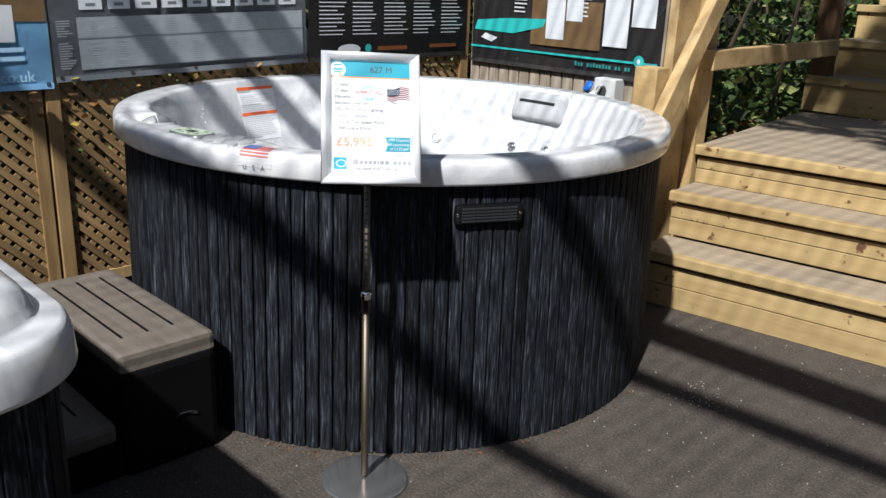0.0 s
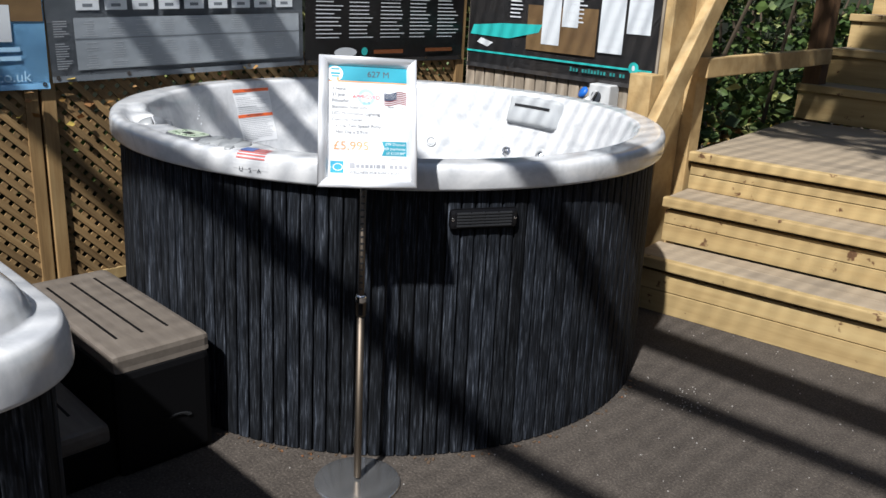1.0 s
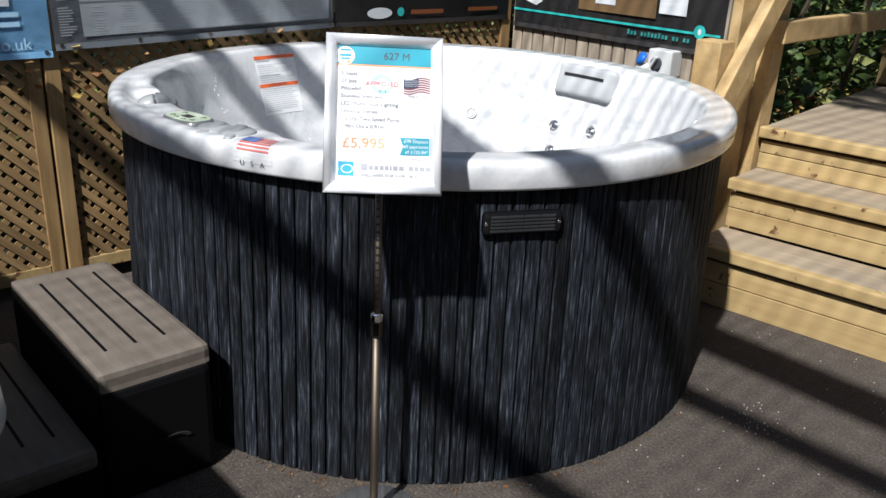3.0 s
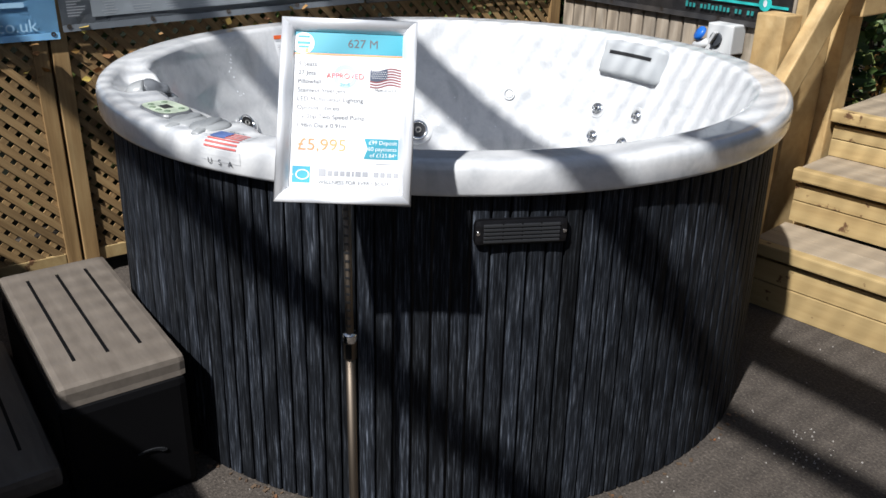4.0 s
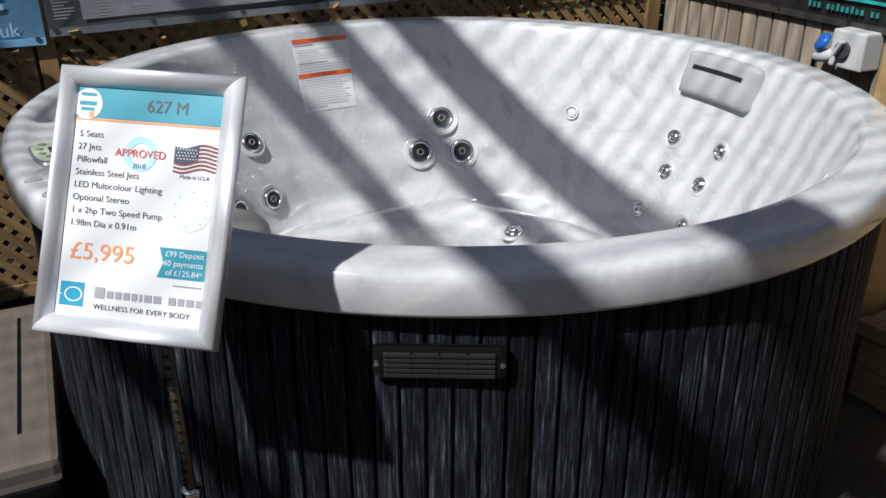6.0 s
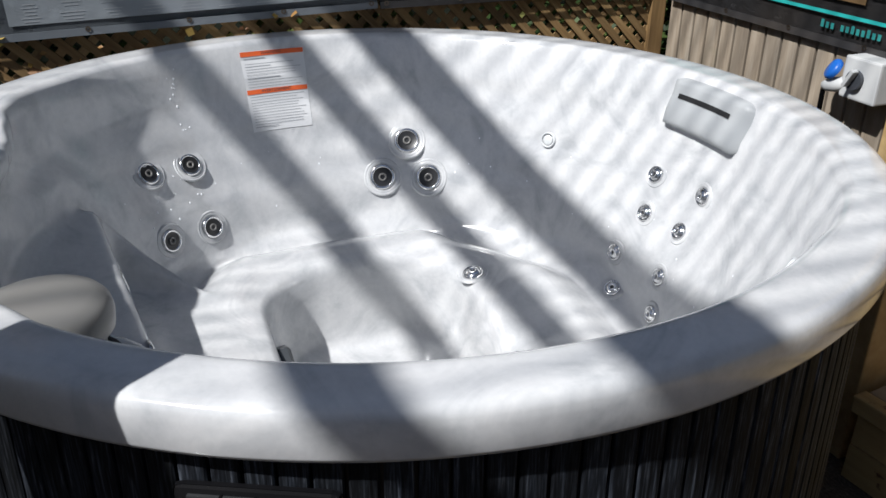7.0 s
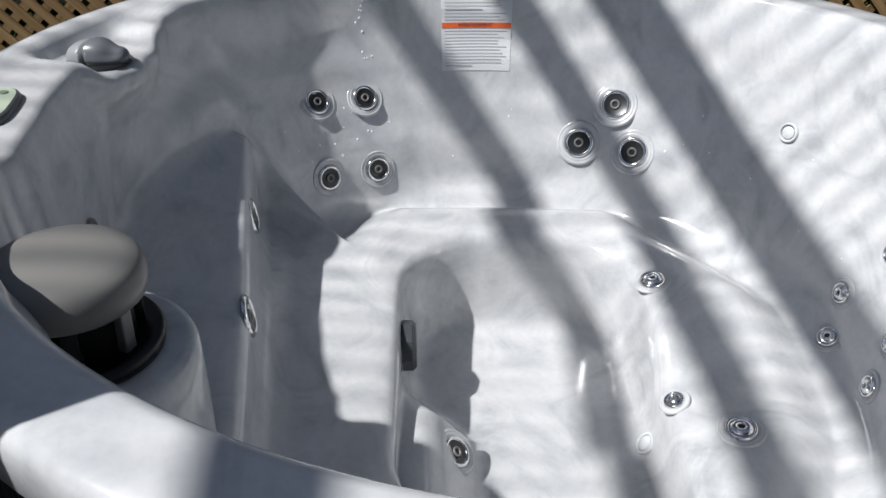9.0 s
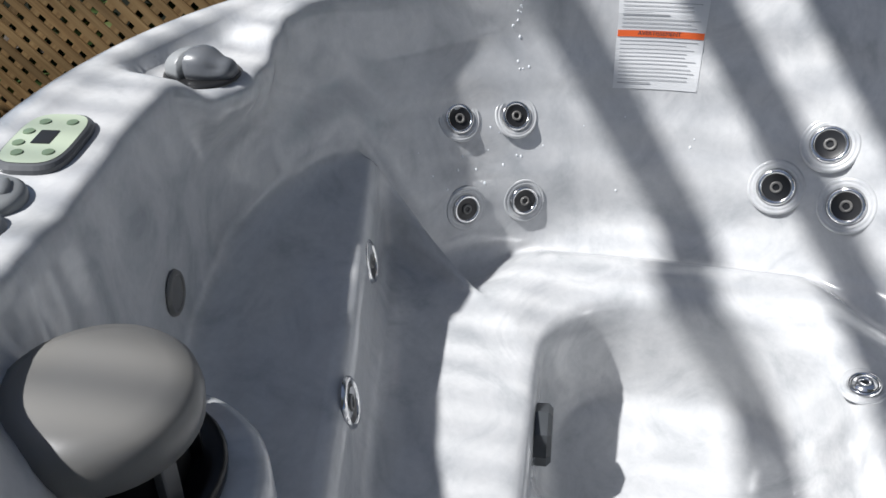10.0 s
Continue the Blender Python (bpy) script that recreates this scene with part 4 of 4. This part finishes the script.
def banner(name, label, base, m, w, h):
    """A vinyl sheet with a slight sag, hemmed, with eyelets; its frame is (0, 0) to (w, h)."""
    b = thing(name, label, "banner", m)
    bm = bmesh.new()
    nx, ny = 24, 12
    vs = [[bm.verts.new((w * i / nx, h * j / ny - 0.008 * math.sin(math.pi * i / nx) * (1 - j / ny), 0.004 * math.sin(7 * i / nx + 3 * j / ny))) for j in range(ny + 1)] for i in range(nx + 1)]
    for i in range(nx):
        for j in range(ny):
            bm.faces.new((vs[i][j], vs[i + 1][j], vs[i + 1][j + 1], vs[i][j + 1]))
    bmesh.ops.solidify(bm, geom=bm.faces, thickness=0.002)
    part("vinyl", bm, base, b, smooth=True)
    bm = bmesh.new()
    box(bm, (0, -0.009, 0.006), (w, 0.012, 0.0085))
    part("hem", bm, base, b)
    for k in range(5):
        part("eyelet", lathe([(0.007, 0.009), (0.008, 0.0105), (0.004, 0.0105)], 12, Matrix.Translation((0.02 + (w - 0.04) * k / 4, 0.008, 0))), STEEL, b)
    return b


ZP = 0.0066
gm = Matrix.Translation((XF + 0.012, -0.862, 0.905)) @ Matrix.Rotation(radians(1.6), 4, "X") @ YZ
grey = banner("grey_banner", "dark grey vinyl banner printed with a pale comparison table", BANGREY, gm, 1.158, 0.85)
plate("table_print", grey, BANTABLE, 0.10, 0.032, 1.135, 0.228, ZP)
rng = random.Random(3)
rows_, heads = [], []
for j in range(20):
    y = 0.040 + 0.0092 * j
    if j in (11, 12):
        continue
    rows_.append((0.022, y, 0.022 + rng.uniform(0.03, 0.06), y + 0.003))
    for i in range(9):
        if rng.random() < 0.85:
            c = 0.16 + 0.108 * i
            wd = rng.uniform(0.012, 0.034)
            rows_.append((c - wd, y, c + wd, y + 0.0024))
tagged(bars("table_writing", rows_, grey, mat("dull_grey_print", (0.34, 0.36, 0.38), 0.4), ZP + 0.001), kind="stuff")
plate("table_rule", grey, BANGREY, 0.10, 0.147, 1.135, 0.152, ZP + 0.001)
for i in range(9):
    x = 0.115 + 0.112 * i
    plate("tub_picture", grey, BANLIGHT, x, 0.256, x + 0.090, 0.345, ZP + 0.0005)
    plate("tub_detail", grey, BANGREY, x + 0.026, 0.268, x + 0.064, 0.280, ZP + 0.001)
bm_ = Matrix.Translation((XF + 0.012, 0.305, 0.935)) @ YZ
black = banner("black_banner", "black vinyl banner with columns of pale writing", BANBLACK, bm_, 1.06, 0.85)
rows_ = []
for i in range(5):
    for j in range(12):
        y = 0.115 + 0.0185 * j
        rows_.append((0.06 + 0.2 * i, y, 0.06 + 0.2 * i + rng.uniform(0.10, 0.165), y + 0.0045))
tagged(bars("column_writing", rows_, black, BANTEXT, ZP), kind="stuff")
tagged(bars("orange_writing", [(0.42, 0.035, 0.62, 0.055), (0.78, 0.04, 0.98, 0.058)], black, mat("rust_print", (0.16, 0.05, 0.015), 0.4), ZP), kind="stuff")
part("oval_badge", lathe([(0.07, ZP), (0.0, ZP + 0.0003)], 32, Matrix.Translation((0.24, 0.045, 0)) @ Matrix.Diagonal((1, 0.35, 1, 1))), BANTEXT, black)
part("green_badge", lathe([(0.02, ZP), (0.0, ZP + 0.0003)], 24, Matrix.Translation((0.36, 0.048, 0))), TEALBRIGHT, black)
um = Matrix.Translation((XF + 0.014, -2.3, 0.885)) @ YZ
blue = banner("blue_banner", "sky-blue vinyl banner with pale stripes and a photograph", BANBLUE, um, 1.425, 0.85)
tagged(bars("blue_stripes", [(0.9, 0.098, 1.33, 0.114), (0.9, 0.130, 1.33, 0.146)], blue, LIGHTBLUE, ZP), kind="stuff")
words(".co.uk", 0.056, blue, LIGHTBLUE, 1.225, 0.038, ZP)
tagged(bars("web_bars", [(0.8, 0.035, 0.86, 0.075), (0.88, 0.035, 0.94, 0.075), (0.96, 0.035, 1.02, 0.075), (1.04, 0.035, 1.12, 0.075)], blue, LIGHTBLUE, ZP), kind="stuff")
plate("photograph", blue, BANGOLD, 0.6, 0.238, 1.42, 0.84, ZP)
plate("tub_photo", blue, BANLIGHT, 0.7, 0.165, 1.305, 0.295, ZP + 0.001)
XZ = Matrix(((1, 0, 0, 0), (0, 0, -1, 0), (0, 1, 0, 0), (0, 0, 0, 1)))
tm = Matrix.Translation((-0.968, YF - 0.012, 0.905)) @ XZ
dark = banner("dark_banner", "dark vinyl banner with a turquoise stripe, pool picture and white plans", BANBROWN, tm, 1.20, 0.85)
plate("brown_photo", dark, BANGOLD, 0.42, 0.115, 0.86, 0.34, ZP)
bm = bmesh.new()
bm.faces.new([bm.verts.new((x, y, ZP + 0.001)) for x, y in ((0.02, 0.165), (0.30, 0.160), (0.50, 0.205), (0.52, 0.245), (0.25, 0.235), (0.04, 0.215))])
part("pool_picture", bm, TEALBRIGHT, dark)
bm = bmesh.new()
bm.faces.new([bm.verts.new((x, y, ZP + 0.001)) for x, y in ((0.07, 0.125), (0.15, 0.105), (0.19, 0.13), (0.10, 0.15))])
part("white_tile", bm, BANLIGHT, dark)
bars("stripe_teal", [(0.0, 0.072, 1.19, 0.082)], dark, TEALBRIGHT, ZP + 0.0012)
for x0, y0, x1, y1 in ((0.52, 0.150, 0.635, 0.46), (0.645, 0.245, 0.745, 0.46), (0.875, 0.140, 1.015, 0.46), (1.03, 0.240, 1.16, 0.46)):
    p = plate("plan_sheet", dark, BANLIGHT, x0, y0, x1, y1, ZP + 0.0016)
    tagged(bars("plan_lines", [(x0 + 0.02, y0 + 0.03 + 0.04 * k, x1 - 0.02, y0 + 0.033 + 0.04 * k) for k in range(4)], p, BANTEXT, ZP + 0.0022), kind="stuff")
tagged(bars("captions", [(0.72, 0.27 + 0.02 * k, 0.72 + rng.uniform(0.04, 0.08), 0.277 + 0.02 * k) for k in range(8)] + [(0.30, 0.27 + 0.02 * k, 0.30 + rng.uniform(0.05, 0.09), 0.277 + 0.02 * k) for k in range(6)], dark, BANTEXT, ZP + 0.0012), kind="stuff")
tagged(bars("web_address", [(0.72 + 0.0185 * k, 0.034, 0.72 + 0.0185 * k + 0.0115, 0.051 if k % 3 else 0.056) for k in range(18) if k not in (3, 12, 15)], dark, mat("dull_teal_print", (0.03, 0.22, 0.21), 0.4), ZP + 0.0012), kind="stuff")
part("round_badge", lathe([(0.028, ZP), (0.0, ZP + 0.0004)], 28, Matrix.Translation((1.09, 0.085, 0.002))), TEALBRIGHT, dark)
part("badge_drop", lathe([(0.012, ZP), (0.0, ZP + 0.0004)], 20, Matrix.Translation((1.09, 0.085, 0.003)) @ Matrix.Diagonal((0.7, 1.1, 1, 1))), BANLIGHT, dark)

# ---- power socket on the board fence ----
sock = thing("power_socket", "white outdoor power socket with a blue cap and plug", "socket", Matrix.Translation((-0.016, YF - 0.002, 0.853)))
part("housing", boxed((-0.060, -0.080, -0.065), (0.062, 0.0, 0.048), 0.006), WHITE, sock)
part("switch", lathe([(0.026, 0.0), (0.026, 0.012), (0.0, 0.013)], 24, frame_at((-0.01, -0.080, -0.010), (0, -1, 0))), INK, sock)
part("switch_bar", boxed((-0.006, -0.112, -0.03), (0.006, -0.092, 0.022), 0.003, Matrix.Translation((-0.01, 0, 0)) @ Matrix.Rotation(0.5, 4, "Y")), WHITE, sock)
part("blue_cap", lathe([(0.028, 0.0), (0.031, 0.010), (0.026, 0.018), (0.0, 0.020)], 24, frame_at((-0.088, -0.075, -0.004), (-0.45, -0.7, 0.5))), BLUECAP, sock, "bright blue hinged cap", True)
part("plug", lathe([(0.020, -0.02), (0.021, 0.02), (0.017, 0.045), (0.011, 0.058), (0.0, 0.06)], 24, frame_at((-0.062, -0.065, -0.035), (-0.85, -0.35, -0.25))), WHITE, sock, smooth=True)
part("cable", lathe([(0.007, 0.0), (0.007, 0.42), (0.0, 0.42)], 10, frame_at((-0.110, -0.085, -0.05), (-0.1, 0.12, -1))), STEPBODY, sock, smooth=True)

# ---- timber stairs and landing ----
SM7 = pose(1.10, 1.075, 0, 0, 0, 7.5)
stairs = thing("timber_stairs", "pale treated-pine stairs with worn wide treads", "stairs", SM7, kind="structure")
LX, RX = -0.62, 2.6
LEVEL = [(0.0, 0.245), (0.275, 0.452), (0.515, 0.632)]
for k, (y, z) in enumerate(LEVEL):
    z0 = LEVEL[k - 1][1] if k else 0.0
    half = (z0 + z - 0.045) / 2
    part("riser_board", boxed((LX, y + 0.022, z0 + 0.001), (RX, y + 0.045, half - 0.002), 0.002), PINE, stairs)
    part("riser_board", boxed((LX, y + 0.025, half + 0.002), (RX, y + 0.048, z - 0.062), 0.002), PINE, stairs)
    part("nosing", boxed((LX - 0.01, y, z - 0.045), (RX, y + 0.045, z), 0.006), PINE, stairs)
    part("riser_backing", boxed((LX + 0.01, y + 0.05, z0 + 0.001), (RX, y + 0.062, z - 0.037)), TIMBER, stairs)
    depth = 0.275 if k < 2 else 1.62
    n = 2 if k < 2 else 12
    w = (depth - 0.045) / n
    for i in range(n):
        part("tread_board", boxed((LX, y + 0.047 + w * i, z - 0.035), (RX, y + 0.045 + w * (i + 1) + 0.0008, z - 0.001), 0.003), DECK, stairs)
part("stringer", boxed((LX + 0.02, 0.05, 0.0), (LX + 0.06, 2.1, 0.18), 0.003), POSTWOOD, stairs)
upper = thing("upper_stairs", "pale pine upper flight rising from the landing", "stairs", pose(0.20, 3.20, 0.632, 0, 0, -3), kind="structure")
for k in range(6):
    y, z = 0.29 * k, 0.212 * (k + 1)
    x0 = -0.04
    part("riser_board", boxed((x0, y + 0.02, z - 0.212), (2.4, y + 0.045, z - 0.045), 0.002), PINE, upper)
    part("nosing", boxed((x0 - 0.01, y, z - 0.045), (2.4, y + 0.05, z), 0.005), PINE, upper)
    part("tread_board", boxed((x0, y + 0.052, z - 0.04), (2.4, y + 0.31, z - 0.001), 0.003), DECK, upper)
rails = thing("stair_railing", "chunky pine newel posts with a sloping handrail", "railing", kind="structure")
part("newel_post", boxed((0.325, 1.055, 0.0), (0.435, 1.15, 1.005), 0.005), RAILWOOD, rails)
part("tall_post", boxed((0.285, 1.505, 0.0), (0.40, 1.60, 1.95), 0.005), RAILWOOD, rails)
part("far_post", boxed((0.16, 3.25, 0.0), (0.27, 3.36, 1.95), 0.005), DARKPOST, rails)
d = Vector((0.0, 0.33, 0.46))
part("handrail", boxed((-0.40, -0.025, -0.095), (1.15, 0.025, 0.0), 0.006, Matrix.Translation((0.465, 1.10, 0.905)) @ Matrix.Rotation(math.atan2(d.z, d.y), 4, "X") @ pose(0, 0, 0, 0, 0, 90)), RAILWOOD, rails)
part("brace_board", boxed((0.30, 1.32, 0.0), (0.345, 1.50, 1.9), 0.004), RAILWOOD, rails)
part("landing_rail", boxed((0.402, 1.49, 0.975), (0.452, 3.24, 1.066), 0.006, Matrix.Translation((0.402, 1.49, 0)) @ Matrix.Rotation(radians(4.2), 4, "Z") @ Matrix.Translation((-0.402, -1.49, 0))), RAILWOOD, rails)


# ---- planting ----
def leaf_mass(name, label, n, lo, hi, size, material, seed, shape=None):
    rng = np.random.default_rng(seed)
    c = lo + (np.array(hi) - np.array(lo)) * rng.random((n, 3))
    if shape is not None:
        c = c[shape(c)]
        n = len(c)
    q = rng.normal(size=(n, 3))
    q /= np.linalg.norm(q, axis=1)[:, None]
    q[:, 2] = np.abs(q[:, 2]) * 0.4
    t = np.cross(q, rng.normal(size=(n, 3)))
    t /= np.linalg.norm(t, axis=1)[:, None] + 1e-6
    s = size * (0.5 + rng.random(n))[:, None]
    nn = np.cross(q, t)
    v = np.stack([c, c + q * s * 0.5 + t * s * 0.34 + nn * s * 0.06, c + q * s, c + q * s * 0.5 - t * s * 0.34 + nn * s * 0.06], 1).reshape(-1, 3)
    f = [(4 * i, 4 * i + 1, 4 * i + 2, 4 * i + 3) for i in range(n)]
    me = bpy.data.meshes.new(name)
    me.from_pydata(v.tolist(), [], f)
    me.materials.append(material)
    return tagged(new(name, me), label, "bush", kind="stuff")


def clumps(seed, k, lo, hi, rad):
    rng = np.random.default_rng(seed)
    cs = lo + (np.array(hi) - np.array(lo)) * rng.random((k, 3))
    rs = rad * (0.6 + 0.8 * rng.random(k))
    return lambda c: (np.linalg.norm(c[:, None, :] - cs[None], axis=2) < rs[None]).any(1)


leaf_mass("shrubbery", "dense sunlit green shrubs behind the stairs", 52000, (-2.6, 1.75, 0.0), (0.2, 7.5, 2.6), 0.085, LEAF, 11, clumps(2, 95, (-2.5, 2.0, 0.1), (0.0, 7.4, 2.5), 0.36))
leaf_mass("hedge", "shaded green hedge behind the lattice", 30000, (-2.0, -3.2, 0.0), (-1.2, 1.8, 2.1), 0.08, LEAF, 12, clumps(5, 60, (-1.8, -3.1, 0.1), (-1.45, 1.7, 2.0), 0.30))
leaf_mass("fallen_leaves", "dry brown leaf litter under the shrubs", 2600, (-1.6, 1.7, 0.02), (0.2, 4.5, 0.5), 0.06, DRY_LIT_LEAF, 13)
# The yellow of these sprigs is sunlight on leaves, put into their colour.
leaf_mass("yellow_sprigs", "small leaves poking through the lattice, coloured yellow as if sunlit", 90, (-1.03, -1.0, 0.72), (-0.97, 0.3, 0.93), 0.035, DRY_LIT_LEAF, 14)
# Out of view: leaf mass added where it shades the upper flight from the sun.
leaf_mass("tree_branches", "unseen leafy branches added high up to shade the upper stairs", 24000, (0.9, 0.2, 3.3), (4.6, 3.4, 4.6), 0.13, LEAF, 21, clumps(9, 60, (1.35, 0.4, 3.5), (4.3, 3.3, 4.4), 0.42))
bm = bmesh.new()
rng = random.Random(8)
for k in range(46):
    p = Vector((rng.uniform(-2.2, 0.1), rng.uniform(2.0, 6.5), 0))
    lean = Vector((rng.uniform(-0.3, 0.3), rng.uniform(-0.3, 0.3), 1))
    lathe([(0.016, 0.0), (0.012, 1.1), (0.004, rng.uniform(1.6, 2.5))], 6, frame_at(p, lean, (0, 1, 0)), bm)
tagged(obj("shrub_stems", bm, STEM), "thin dark brown shrub stems", "stems", kind="stuff")
# Backdrop added to close the view; shade between the shrubs is in its colour.
tagged(obj("back_bank", boxed((-8, 8.0, 0), (6, 8.3, 4.0)), mat("painted_shrub_shade", (0.02, 0.028, 0.012), 0.95)), "dark backdrop added behind the shrubs, coloured as their inner shade", "bank", kind="structure")
# Added near-black box; its colour stands for the shade deep in the hedge.
tagged(obj("side_bank", boxed((-2.5, -7, 0), (-2.3, 8.0, 2.6)), mat("painted_hedge_shade", (0.015, 0.02, 0.01), 0.95)), "dark box added behind the hedge, coloured as its inner shade", "hedge", kind="structure")

# ---- grit on the ground ----
bm = bmesh.new()
rng = random.Random(5)
for k in range(420):
    if k < 60:
        x, y = rng.gauss(1.13, 0.05), rng.gauss(0.38, 0.05)
    else:
        x, y = rng.uniform(0.2, 2.6), rng.uniform(-1.6, 1.1)
    if math.hypot(x, y) < 1.0:
        continue
    s = rng.uniform(0.001, 0.0032)
    bmesh.ops.create_icosphere(bm, subdivisions=1, radius=s, matrix=Matrix.Translation((x, y, s * 0.4)))
tagged(obj("grit", bm, STONE), "scattered pale grit on the asphalt", "grit", kind="stuff")
bm = bmesh.new()
for k in range(110):
    a = rng.uniform(-2.2, 0.4)
    r = 0.985 + abs(rng.gauss(0, 0.015))
    s = rng.uniform(0.002, 0.007)
    box(bm, (-s, -s * 0.6, 0), (s, s * 0.6, 0.003), 0, pose(r * math.cos(a), r * math.sin(a), 0.0005, rng.uniform(-8, 8), rng.uniform(-8, 8), rng.uniform(0, 360)))
tagged(obj("leaf_debris", bm, leafy("leaf_scraps", [(0.0, (0.09, 0.06, 0.04)), (0.8, (0.16, 0.11, 0.07)), (1.0, (0.32, 0.12, 0.04))])), "orange-brown leaf scraps along the tub base", "debris", kind="stuff")

# ---- pergola overhead, out of view: beams and clear corrugated roof ----
perg = thing("pergola", "unseen timber pergola beams and clear corrugated roofing, set to cast shadow bands", "pergola", kind="structure")
# Unseen beams, placed, split and turned to lay shadow bands on tub and ground.
for y0, y1, x0, x1 in ((-2.24, -2.152, -1.2, 3.6), (-1.245, -1.145, -1.2, 1.05), (-0.985, -0.81, -1.2, 1.05), (-1.17, -0.965, 1.22, 3.6), (1.16, 1.21, -1.2, 3.6)):
    part("beam", boxed((x0, y0, 2.38), (x1, y1, 2.42), 0.004), TIMBER, perg)
for x0, x1, y, turn in ((-1.2, 0.75, -1.531, -1.7), (0.76, 3.6, -1.55, 2.3)):
    part("beam", boxed((x0, -0.05, 2.38), (x1, 0.05, 2.42), 0.004, Matrix.Translation((0, y, 0)) @ Matrix.Rotation(radians(turn), 4, "Z")), TIMBER, perg)
for x in (-1.16, 3.55):
    part("plate", boxed((x - 0.04, -3.4, 2.27), (x + 0.04, 2.2, 2.37), 0.004), TIMBER, perg)
    for y in (-3.3, 2.1):
        part("post", boxed((x - 0.05, y - 0.05, 0.0), (x + 0.05, y + 0.05, 2.265), 0.004), TIMBER, perg)
bm = bmesh.new()
nx = 61 * 8
vs = []
for i in range(nx + 1):
    x = -1.2 + 4.8 * i / nx
    z = 2.445 + 0.008 * math.cos(2 * math.pi * x / 0.078)
    vs.append([bm.verts.new((x, y, z)) for y in (-3.4, 2.2)])
for p, q in zip(vs, vs[1:]):
    bm.faces.new((p[0], q[0], q[1], p[1]))
part("roof_sheet", bm, ROOF, perg, "clear corrugated plastic sheet", True)

# ---- cladding boards ----
def clad_board(w):
    bm = bmesh.new()
    prof = [(-w / 2, -0.010), (-w / 2, 0.0005), (-w / 2 + 0.0025, 0.003), (0.0, 0.0036), (w / 2 - 0.0025, 0.003), (w / 2, 0.0005), (w / 2, -0.010)]
    ends = [[bm.verts.new((0.957 + 0.018 * (1 - z / 0.81) + d, y, z)) for y, d in prof] for z in (0.004, 0.27, 0.54, 0.81)]
    for p, q in zip(ends, ends[1:]):
        for i in range(len(prof) - 1):
            bm.faces.new((p[i], p[i + 1], q[i + 1], q[i]))
    bmesh.ops.recalc_face_normals(bm, faces=bm.faces)
    me = bpy.data.meshes.new("cladding_board")
    bm.to_mesh(me)
    bm.free()
    me.materials.append(CLAD)
    return me


NB = 150
board = clad_board(2 * math.pi * 0.957 / NB - 0.0048)
for k in range(NB):
    ob = new("cladding_board", board)
    ob.parent = tub
    ob.matrix_world = Matrix.Rotation(2 * math.pi * k / NB, 4, "Z")
flat = bpy.data.meshes.new("cladding_board")
bm = boxed((-0.0205, -0.006, 0.004), (0.0205, 0.004, 0.692), 0.002)
bm.to_mesh(flat)
bm.free()
flat.materials.append(CLAD)
edge = round_loop(0.042, 0.0, 0.20, 8)
acc = 0.0
for p, q in zip(edge, edge[1:] + edge[:1]):
    p, q = Vector(p), Vector(q)
    l = (q - p).length
    while acc < l:
        c = p.lerp(q, acc / l)
        d = (q - p).normalized()
        if c.x > -0.4 and c.y > -2.9:
            ob = new("cladding_board", flat)
            ob.parent = tub2
            ob.matrix_world = Matrix.Translation(c) @ Matrix.Rotation(math.atan2(d.y, d.x), 4, "Z")
        acc += 0.043
    acc -= l
